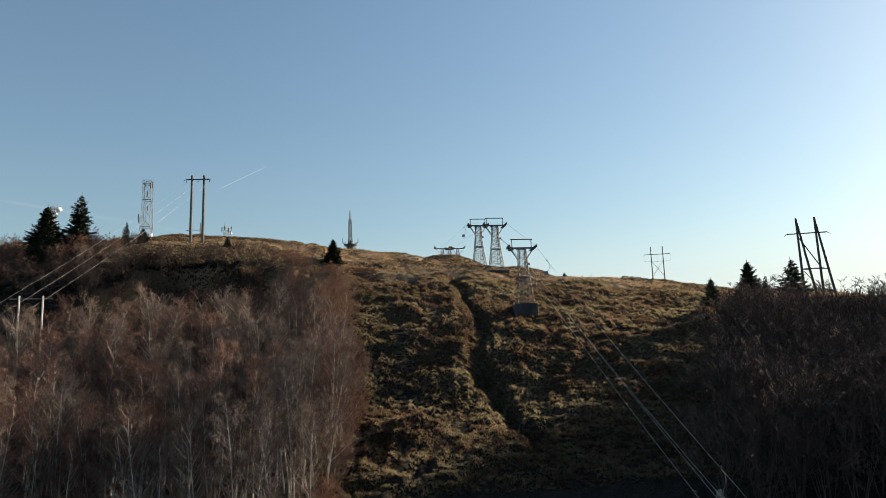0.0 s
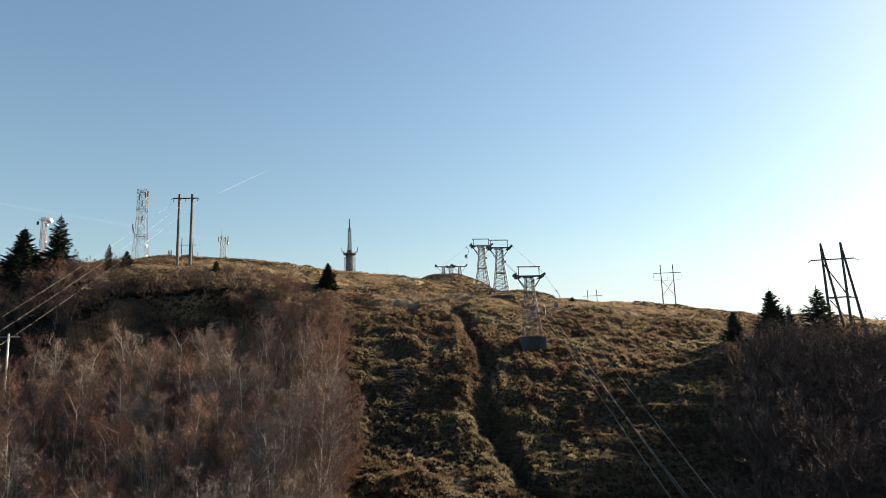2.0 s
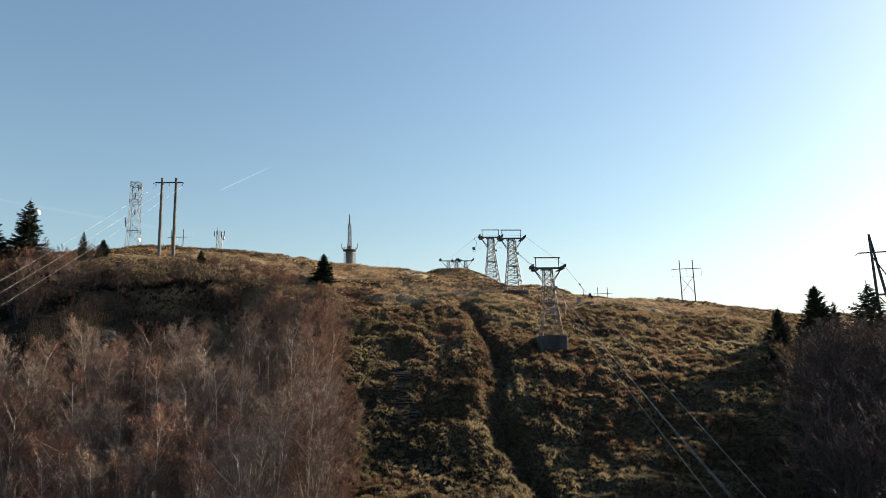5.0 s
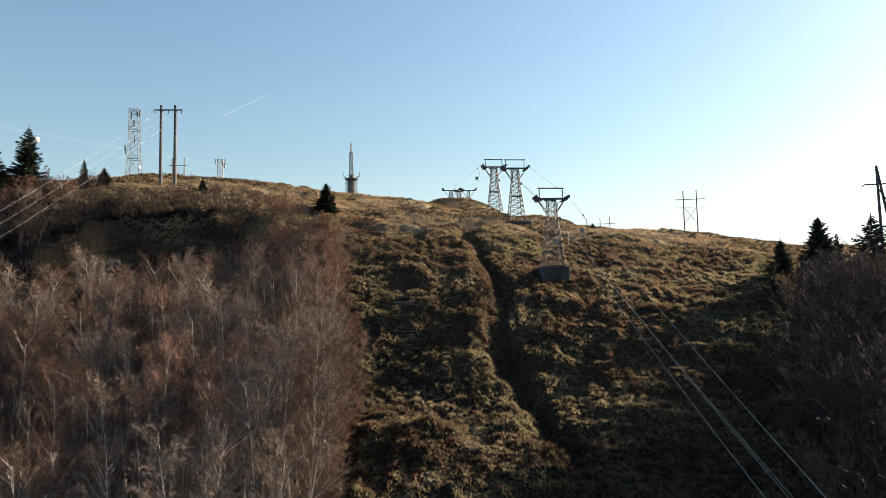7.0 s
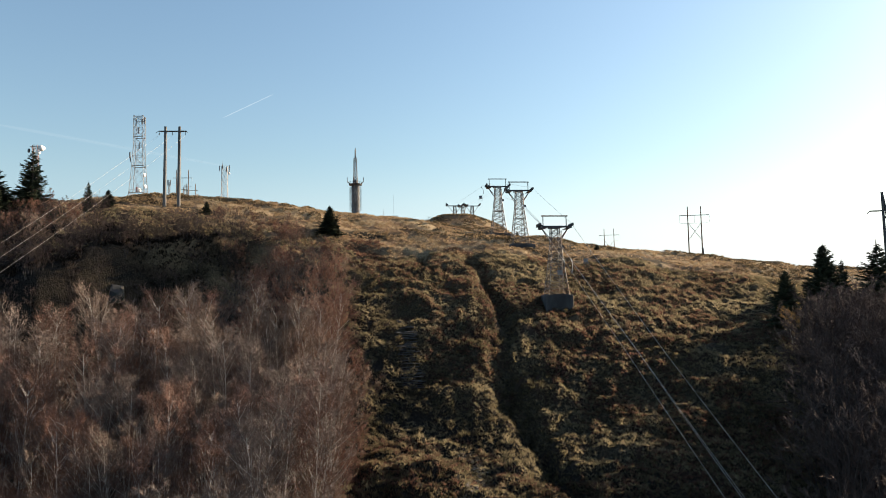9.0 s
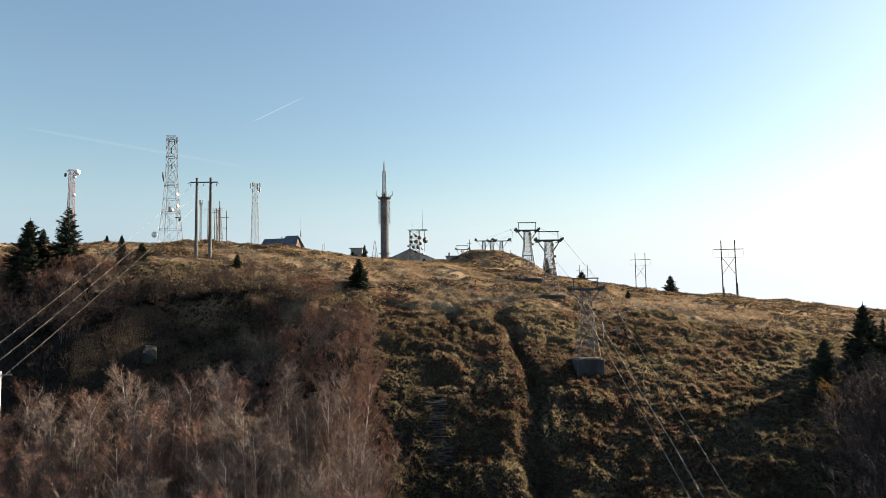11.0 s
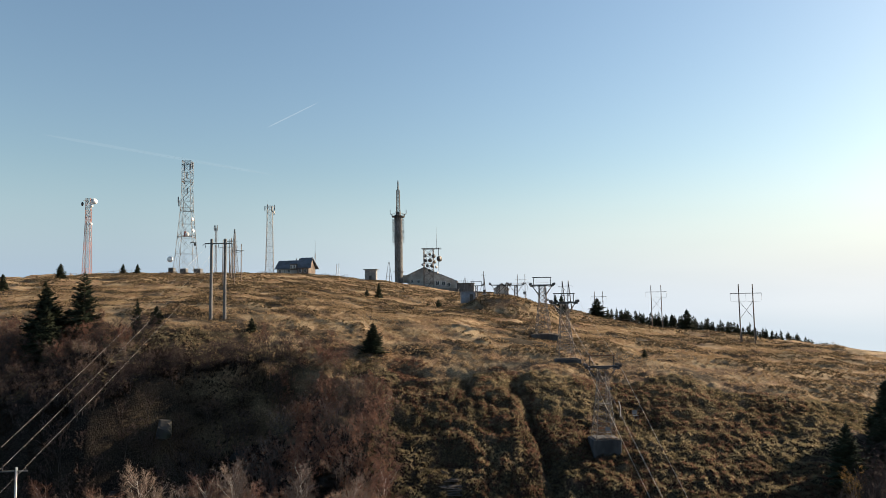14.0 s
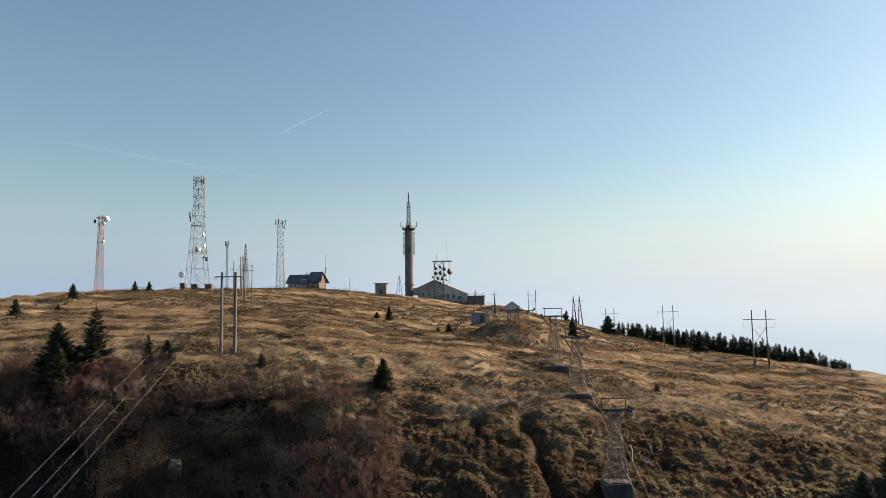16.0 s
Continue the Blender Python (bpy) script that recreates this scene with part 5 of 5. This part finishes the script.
def put(t, x, y, rnd, s, sink=0.25, wide=1.0, used=True):
    """Stands the plant there at the scale s; a copy of it where it has a place already."""
    m = pose(x, y, ground_z(x, y) - sink, rnd.uniform(-4, 4), rnd.uniform(-4, 4), rnd.uniform(0, 360))
    k = Matrix.Diagonal((s * wide, s * wide, s * rnd.uniform(0.92, 1.1), 1))
    if not used:
        t.matrix_basis = m @ k
        return t
    c = copy_thing(t, m)
    c.matrix_basis = m @ k
    return c


def put_all(kinds, spots, rnd, smin, smax, sink=0.25, first=True):
    """The first of each kind goes to a spot, the rest are copies."""
    for i, (x, y) in enumerate(spots):
        put(kinds[i % len(kinds)] if i < len(kinds) else kinds[rnd.randrange(len(kinds))], x, y, rnd, rnd.uniform(smin, smax), sink, 1.0, not (first and i < len(kinds)))


def scatter(rnd, x0, x1, y0, y1, step, keep):
    out = []
    y = y0
    while y < y1:
        x = x0 + rnd.random() * step
        while x < x1:
            px, py = x + rnd.uniform(-0.42, 0.42) * step, y + rnd.uniform(-0.42, 0.42) * step
            if keep(px, py):
                out.append((px, py))
            x += step
        y += step * 0.9
    return out


TREE = "bare grey-brown beech standing close in the leafless wood"
here = pose(0, 0, -30)
beeches = []
for s, leaves, tone in ((1, 2, TWIG), (2, 3, TWIG), (3, 5, RED_TWIG), (4, 7, RED_TWIG), (5, 5, RED_TWIG), (6, 3, TWIG), (7, 2, PALE_TWIG), (8, 3, TWIG)):
    label = TREE if leaves < 4 else "half-bare beech with a few withered leaves in the wood"
    beeches.append(plant("beech", label, "tree", "trees of the leafless wood", beech(s, 9.0, 32, 12, 9, leaves, s == 6), (BARK, tone, DRY_LEAF if leaves > 3 else BUD), here))
rnd = random.Random(11)


def wood_edge(y):
    return -8.9 - 0.05 * (y - 60)


spots = scatter(rnd, -66, -7, 48.5, 75.5, 2.35, lambda x, y: x < wood_edge(y) and y < np.interp(x, [-66, -46, -38, -31], [56, 62, 73, 76]))
rnd.shuffle(spots)
put_all(beeches, [p for p in spots if p[1] < 61], rnd, 1.08, 1.42)
put_all(beeches, [p for p in spots if p[1] >= 61], rnd, 1.12, 1.38, 0.25, False)

SHRUB = "bare reddish-brown shrub on the steep slope"
shrubs = []
for s, leaves, tone in ((21, 1, RED_TWIG), (22, 3, RED_TWIG), (23, 1, TWIG), (24, 4, RED_TWIG)):
    label = SHRUB if leaves < 2 else "reddish shrub with withered leaves on the steep slope"
    shrubs.append(plant("shrub", label, "shrub", "shrubs on the slope", bare_tree(s, 4.6, 6, 5, 8, leaves, 0.1, 0.8, 7), (DARK_BARK, tone, DRY_LEAF), here))
rnd = random.Random(12)
spots = scatter(rnd, -30, -8.5, 74, 101, 1.9, lambda x, y: x < -9.5 - 0.17 * (y - 75) and (x < -19.5 or y < 98) and x > -34 + 0.36 * (y - 75) + 2.5 * math.sin(y) and rnd.random() < 0.9)
spots += [(wood_edge(y) + rnd.uniform(-0.8, 0.9), y) for y in np.arange(53, 78, 1.25)]
rnd.shuffle(spots)
put_all(shrubs, spots, rnd, 0.7, 1.2, 0.15)
low = scatter(rnd, -25, -13, 100, 105, 1.7, lambda x, y: x < -18.6 and rnd.random() < 0.8)
low += [(-29.5, 103.5), (-24, 103.0), (-21, 102.5), (-26.5, 102.4), (-18.5, 103.2)]
put_all(shrubs, low, rnd, 0.32, 0.6, 0.1, False)
low = scatter(rnd, -72, -43, 97, 108, 1.8, lambda x, y: y < np.interp(x, [-72, -57, -50, -43], [107, 105.5, 103.5, 98]))
put_all(shrubs, low, rnd, 0.5, 0.9, 0.1, False)
put_all(shrubs, [(-28.5, 106.3), (-30.6, 106.0), (-33.6, 106.4), (-26.0, 105.6)], rnd, 0.35, 0.5, 0.1, False)

# the thickets on the spur and under the crag, their shade put into the twig colour
alders = []
for s, n in ((25, 5), (26, 6), (27, 5)):
    alders.append(plant("alder", "bare brown alder in the spur's thicket, twigs darkened for the shade", "tree", "thicket on the shaded spur", bare_tree(s, 4.6, n + 1, 6, 7, 0, 0.1, 0.8, 7), (DARK_BARK, SHADE_TWIG, DRY_LEAF), here))
rnd = random.Random(13)
spots = scatter(rnd, 19, 64, 54, 100, 2.0, lambda x, y: x < 57.5 and (y < 96 or x > 48) and x > 22.5 + 0.38 * (y - 60) + 1.2 * math.sin(y * 0.9))
rnd.shuffle(spots)
for i, (x, y) in enumerate(spots):
    z = ground_z(x, y) - 0.25
    crest = float(np.interp(y, [60, 66, 73.6, 85, 97], [1.5, 4.2, 6.8, 6.9, 7.2])) + rnd.uniform(-0.9, 0.6)
    s = min(max((crest - z) / 4.8, 0.45), 1.5)
    m = pose(x, y, z, rnd.uniform(-4, 4), rnd.uniform(-4, 4), rnd.uniform(0, 360)) @ Matrix.Diagonal((max(s, 0.85), max(s, 0.85), s, 1))
    if i < 3:
        alders[i].matrix_basis = m
    else:
        copy_thing(alders[i % 3], m)
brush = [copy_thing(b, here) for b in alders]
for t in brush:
    tagged(t, "bare bush in the brush under the crag, twigs darkened for the shade", "shrub", "brush under the crag").name = "bush"
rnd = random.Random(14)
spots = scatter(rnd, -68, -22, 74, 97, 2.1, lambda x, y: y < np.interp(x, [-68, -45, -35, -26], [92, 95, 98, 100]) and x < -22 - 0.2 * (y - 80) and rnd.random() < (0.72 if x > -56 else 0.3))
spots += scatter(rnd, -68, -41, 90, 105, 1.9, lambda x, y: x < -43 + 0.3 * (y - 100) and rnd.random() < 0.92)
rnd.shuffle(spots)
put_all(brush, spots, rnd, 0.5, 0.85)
for i in range(64):
    x = -50 + 25 * (i + rnd.random()) / 64
    y = float(np.interp(x, [-49, -44, -35, -26], [87.5, 90.5, 98, 101])) + rnd.uniform(-2.8, 0.6)
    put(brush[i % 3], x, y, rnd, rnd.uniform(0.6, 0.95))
gold = plant("birch", "small birch with golden leaves on the shaded spur", "tree", "golden birches", bare_tree(31, 6.0, 3, 7, 9, 5, 0.1, 0.8), (BARK, TWIG, GOLD_LEAF), here)
put_all([gold], [(45.3, 88.2), (48.6, 93.6), (31.5, 84.0), (49.8, 94.6), (47.6, 92.8)], random.Random(3), 0.68, 0.85, 0.2)


def fir(seed, h, w, levels, boughs, sprays=9):
    """A spruce: a trunk and ragged boughs that sag and lift at the tip, each hung with thin sprays of needles."""
    rnd = random.Random(seed)
    trunk, green = Shape(), Shape()
    trunk.tube((0, 0, -0.3), (0, 0, h * 0.97), 0.02 * h, 0.006, 7)
    count = int(levels * boughs * 0.62)
    turn = rnd.uniform(0, 6)
    wide = 0.2 if sprays > 5 else 0.5
    up = Vector((0, 0, 1))
    for k in range(count):
        f = ((k + rnd.random()) / count) ** 1.12
        a = k * 2.4 + rnd.uniform(-0.5, 0.5)
        l = w * ((1 - f) ** 0.8 * 0.96 + 0.04) * rnd.uniform(0.5, 1.12) * (1 + 0.16 * math.sin(3 * a + turn + 9 * f))
        out = Vector((math.cos(a), math.sin(a), 0))
        side = Vector((-math.sin(a), math.cos(a), 0))
        o = up * (h * (0.05 + 0.92 * f))
        mid = o + out * 0.55 * l + up * (-0.2 + 0.5 * f + rnd.uniform(-0.08, 0.08)) * 0.55 * l
        tip = o + out * l + up * (-0.16 + 0.75 * f + rnd.uniform(-0.1, 0.12)) * l
        trunk.tube(o, mid, 0.018, 0.011, 3, False).tube(mid, tip, 0.011, 0.004, 3, False)
        m = max(3, int(sprays * l / w) + sprays // 3)
        for j in range(m):
            u = 0.14 + 0.86 * (j + rnd.random() * 0.7) / m
            c = o.lerp(mid, u / 0.55) if u < 0.55 else mid.lerp(tip, (u - 0.55) / 0.45)
            s = (0.4 * (1 - u) + 0.13) * l + 0.1
            b = wide * s + 0.02
            for sg in (-1, 1):
                e = c + side * sg * s * rnd.uniform(0.55, 1.1) + out * s * rnd.uniform(0.25, 0.85) + up * s * rnd.uniform(-0.35, 0.12)
                green.add([c - out * b, c + out * b, e], [(0, 1, 2)])
                green.add([c - out * b * 0.4 + up * b * 0.5, c + out * b * 0.6 - up * b, e - up * b * 0.4], [(0, 1, 2)])
            green.add([c - side * b, c + side * b, c + out * s * 0.35 - up * s * rnd.uniform(0.35, 0.75)], [(0, 1, 2)])
        green.add([tip - side * 0.05 * l, tip + side * 0.05 * l, tip + out * 0.16 * l + up * 0.08 * l], [(0, 1, 2)])
    green.tube((0, 0, h * 0.93), (0, 0, h * 1.04), 0.04, 0.006, 4)
    return trunk, green


def spruce(seed, h, w, levels, boughs, label, group, sprays=9):
    t = thing("spruce", label, "tree", group, here)
    a, b = fir(seed, h, w, levels, boughs, sprays)
    part("trunk", a, FIR_BARK, t)
    part("crown", b, NEEDLE, t)
    return t


def stand(t, x, y, h, own, k=1.0, turn=0.0):
    """Puts a spruce of its own height there at h metres."""
    s = h / own
    t.matrix_basis = pose(x, y, ground_z(x, y) - 0.2, 0, 0, turn) @ Matrix.Diagonal((s * k, s * k, s, 1))


thick = spruce(41, 6.0, 1.95, 26, 15, "dense dark spruce on the rim of the slope", "spruces on the rim")
lacy = spruce(42, 6.0, 1.75, 17, 11, "open lacy spruce on the rim of the slope", "spruces on the rim")
young = spruce(43, 3.0, 1.15, 13, 12, "young dark spruce alone on the meadow", "young spruces on the meadow")


def more(t, x, y, h, own, k=1.0, turn=0.0, label="", group=""):
    c = copy_thing(t, here)
    stand(c, x, y, h, own, k, turn)
    if label:
        tagged(c, label, "tree", group)


stand(thick, -16.4, 106.6, 3.8, 6.0, 1.5)
stand(lacy, -52.5, 102.4, 28.4 - ground_z(-52.5, 102.4), 6.0, 1.2, 40)
more(lacy, -47.1, 105.5, 4.0, 6.0, 0.9, 10)
more(thick, -45.0, 106.5, 2.4, 6.0, 1.6, 200)
def tall(t, x, y, top, k, turn):
    more(t, x, y, top - ground_z(x, y) + 0.2, 6.0, k, turn)


tall(thick, -56.9, 101.5, 26.4, 1.4, 80)
tall(thick, -55.2, 99.0, 23.6, 1.3, 15)
tall(thick, 41.4, 97.0, 14.3, 1.3, 30)
tall(lacy, 46.6, 95.5, 14.2, 1.5, 75)
tall(thick, 33.0, 88.3, 11.0, 1.2, 140)
tall(lacy, 44.8, 99.5, 12.6, 1.0, 20)
tall(thick, 39.0, 93.0, 11.0, 1.7, 110)
tall(lacy, 38.2, 89.6, 9.8, 1.7, 20)
more(thick, 55.5, 96.0, 4.2, 6.0, 1.2, 60)
more(thick, 58.5, 92.0, 5.0, 6.0, 1.2, 160)
stand(young, -32.2, 106.3, 1.9, 3.0, 1.3)
LONE = "small spruce alone on the straw-coloured meadow"
for x, y, h, k in ((-26.6, 175.0, 3.6, 0.9), (-29.5, 176.0, 1.5, 1.7), (-12.4, 164.5, 2.1, 1.5), (-14.6, 163.5, 1.5, 1.6), (20.2, 118.8, 1.3, 1.5), (15.4, 190.0, 5.2, 0.9),
                   (-97.3, 150.0, 3.6, 1.1), (-105, 146, 2.5, 1.2), (-118.5, 236, 3.6, 1.1), (-113.8, 236, 3.4, 1.2), (-95.0, 160.0, 1.6, 1.3), (-110.5, 190.0, 4.4, 1.2), (-30.5, 250, 1.4, 1.3),
                   (33.0, 256.0, 6.6, 1.6), (23.2, 300, 5.5, 0.8), (29.8, 330, 5.0, 0.8), (60.0, 268, 6.8, 1.1), (47.4, 200.0, 22.3 - ground_z(47.4, 200.0), 1.25)):
    more(young, x, y, h, 3.0, k, x * 37, LONE if h < 5 else "dark spruce on the meadow edge", "young spruces on the meadow" if h < 5 else "spruces by the poles")

distant = spruce(44, 6.0, 1.55, 13, 8, "dark spruce in the far belt of trees", "far belt of spruces", 3)
distant.matrix_basis = pose(58, 338, ground_z(58, 338) - 0.2)
rnd = random.Random(17)
for i in range(130):
    f = (i + rnd.uniform(-0.4, 0.4)) / 129
    x, y = 56 + 82 * f + rnd.uniform(-1.5, 1.5), 384 - 62 * f + rnd.uniform(-6, 6)
    top = float(np.interp(x, [56, 82, 104, 125, 140], [23.2, 20.0, 17.2, 11.4, 7.0])) + rnd.uniform(-2.6, 0.7)
    h = min(max(top - ground_z(x, y), 4.0), 13.0)
    more(distant, x, y, h, 6.0, rnd.uniform(1.0, 1.6), rnd.uniform(0, 360), "dark spruce in the far belt of trees", "far belt of spruces")

# ---- rocks and the old steps ----
rnd = random.Random(19)
def crag(seed, r, squash):
    """A broken block of rock with flat faces."""
    s = Shape().ball((0, 0, 0), r, seed, 0.05, squash, 8)
    g = random.Random(seed)
    cuts = [(Vector((g.uniform(-1, 1), g.uniform(-1, 1), g.uniform(-0.6, 1))).normalized(), r * g.uniform(0.3, 0.62)) for k in range(9)]
    out = []
    for p in s.v:
        p = Vector(p)
        for n, d in cuts:
            if p.dot(n) > d:
                p -= n * (p.dot(n) - d)
        out.append(tuple(p))
    s.v = out
    return s


for x, y, r, q in ((-6.1, 87.7, 0.7, 0.7), (-5.1, 88.2, 0.55, 0.7), (-41.5, 89.9, 1.0, 0.45), (-39.8, 90.2, 0.8, 0.5)):
    single("rock", crag(int(abs(x) * 7), r, q), STONE, "grey rock breaking through the turf of the steep slope", "rock", "rocks on the slope", m=pose(x, y, ground_z(x, y) - 0.25 * r, 0, 0, rnd.uniform(0, 360)))

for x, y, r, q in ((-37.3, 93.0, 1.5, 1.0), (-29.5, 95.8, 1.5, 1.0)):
    single("crag", crag(int(abs(x) * 5), r, q), STONE, "grey rock face standing under the rim, darkened for the shade", "rock", "rock faces of the crag", m=pose(x, y, ground_z(x, y + 1.4) - 1.05 * r, 0, 0, rnd.uniform(0, 360)))

steps = thing("stone_steps", "ruined flight of grey stone darkened for shade steps on the slope", "steps", "", pose(-5.4, 87.0, ground_z(-5.4, 87.0)))
base = steps.matrix_basis.translation.copy()
slab = Shape().box((0, 0, 0), (2.2, 0.27, 0.06), 0, 0.015).mesh("step", STEP_STONE)
for i in range(34):
    y = 86.8 - i * 0.205
    x = -5.6 + 0.035 * i + rnd.uniform(-0.1, 0.1)
    ob = new("step", slab)
    ob.parent = steps
    z = 0.3 * ground_z(x - 0.6, y) + 0.3 * ground_z(x + 0.6, y) + 0.4 * ground_z(x, y) + 0.07
    ob.matrix_basis = Matrix.Translation(Vector((x, y, z)) - base) @ pose(0, 0, 0, rnd.uniform(-3, 10), rnd.uniform(-5, 5), rnd.uniform(-6, 6)) @ Matrix.Diagonal((rnd.uniform(0.72, 1.08), 1, 1, 1))


# the stony bed of the old path
g = np.random.default_rng(23)
line = [(-4.6, 61.5), (-3.4, 62.8), (-1.4, 64.2), (0.2, 67.0), (1.1, 68.9), (0.8, 71.2), (-0.4, 72.6)]
s = Shape()
for i in range(420):
    f = g.uniform(0, len(line) - 1.001)
    k = int(f)
    x = line[k][0] + (line[k + 1][0] - line[k][0]) * (f - k) + g.normal(0, 0.35)
    y = line[k][1] + (line[k + 1][1] - line[k][1]) * (f - k) + g.normal(0, 0.35)
    s.ball((x, y, ground_z(x, y) + 0.02), 0.05 + 0.13 * g.random() ** 2, i, 0.35, 0.6, 3)
single("scree", s, SCREE, "pale broken stones along the washed-out path", "stones", kind="stuff")


# ---- grass ----
def tufts(name, material, label, n, box, keep, blades, height, width, seed):
    """Tufts of bent blades, rooted in the ground."""
    g = np.random.default_rng(seed)
    x, y = g.uniform(box[0], box[1], n), g.uniform(box[2], box[3], n)
    ok = keep(x, y, g)
    x, y = x[ok], y[ok]
    z = hill(x, y)
    n = len(x)
    tall = g.uniform(height[0], height[1], n)
    a = g.uniform(0, 2 * np.pi, (n, 1)) + np.arange(blades) * 2 * np.pi / blades + g.normal(0, 0.3, (n, blades))
    l = tall[:, None] * g.uniform(0.6, 1.15, (n, blades))
    out = tall[:, None] * g.uniform(0.4, 1.1, (n, blades))
    root = np.stack([x, y, z - 0.05], -1)[:, None]
    tip = np.stack([x[:, None] + np.cos(a) * out, y[:, None] + np.sin(a) * out, z[:, None] + l * 0.85], -1)
    b = a + width / tall[:, None] * g.uniform(0.7, 1.3, (n, blades))
    side = np.stack([x[:, None] + np.cos(b) * out * 0.7, y[:, None] + np.sin(b) * out * 0.7, z[:, None] + l * 0.45], -1)
    v = np.concatenate([root, tip, side], 1).reshape(-1, 3)
    o = np.arange(n)[:, None] * (1 + 2 * blades)
    k = np.arange(blades)
    f = np.stack([np.broadcast_to(o, (n, blades)), o + 1 + blades + k, o + 1 + k], -1).reshape(-1, 3)
    me = bpy.data.meshes.new(name)
    me.from_pydata(v.tolist(), [], f.tolist())
    me.materials.append(material)
    tagged(new(name, me), label, "grass", kind="stuff")


def rim_y(x, y):
    return 106 + 5 * lattice_noise(x, y, 11.0, 4)


def patchy(x, y, size, seed, cut):
    return lattice_noise(x, y, size, seed) > cut


tufts("slope_grass", GRASS_GREEN, "rough green and rust tussock grass on the steep slope", 135000, (-14, 48, 58, 112),
      lambda x, y, g: (y < rim_y(x, y)) & patchy(x, y, 1.3, 31, -0.7) & ((x < 22.5 + 0.38 * (y - 60)) | (y > 99)), 5, (0.15, 0.34), 0.12, 1)
tufts("bilberry_scrub", BILBERRY, "red-brown bilberry scrub in patches on the slope", 64000, (-14, 48, 58, 106),
      lambda x, y, g: patchy(x, y, 5.5, 33, -0.15) & patchy(x, y, 1.3, 34, -0.4) & (x < 22.5 + 0.38 * (y - 60)), 6, (0.16, 0.36), 0.12, 2)
tufts("meadow_grass", GRASS_STRAW, "dry straw-coloured grass on the flat hilltop", 88000, (-95, 66, 97, 165),
      lambda x, y, g: (y > rim_y(x, y) - 9) & patchy(x + 0.5 * y, y, 2.1, 35, -0.4) & (patchy(x * 0.5, y, 4.5, 41, -0.25) | (g.random(len(x)) < 0.5)), 6, (0.12, 0.3), 0.15, 3)
tufts("far_meadow_grass", GRASS_STRAW, "dry tussocks on the far part of the hilltop", 80000, (-130, 70, 160, 340),
      lambda x, y, g: patchy(x, y, 5.0, 39, -0.2) & (np.abs(x + 20) < y * 0.6), 5, (0.2, 0.42), 0.2, 5)
tufts("rim_grass", GRASS_GREEN, "mossy green grass along the rim above the crag", 16000, (-62, -14, 92, 105),
      lambda x, y, g: (y > np.interp(x, [-49, -44, -35, -26], [88, 91, 98.5, 101])) & patchy(x, y, 1.6, 43, -0.5), 5, (0.12, 0.3), 0.13, 8)
tufts("meadow_heath", DARK_HEATH, "low brown and green heath in patches on the hilltop", 120000, (-95, 66, 101, 165),
      lambda x, y, g: heather(x, y) > 0.35, 5, (0.12, 0.3), 0.16, 6)
tufts("far_meadow_heath", DARK_HEATH, "dark heath in long patches on the far hilltop", 110000, (-130, 70, 160, 330),
      lambda x, y, g: (heather(x, y) > 0.55) & (np.abs(x + 20) < y * 0.6), 5, (0.22, 0.45), 0.26, 7)
tufts("cliff_heath", SHADE_HEATH, "withered heath between the bushes and rocks, darkened for the hollow's shade", 52000, (-66, -9, 74, 110),
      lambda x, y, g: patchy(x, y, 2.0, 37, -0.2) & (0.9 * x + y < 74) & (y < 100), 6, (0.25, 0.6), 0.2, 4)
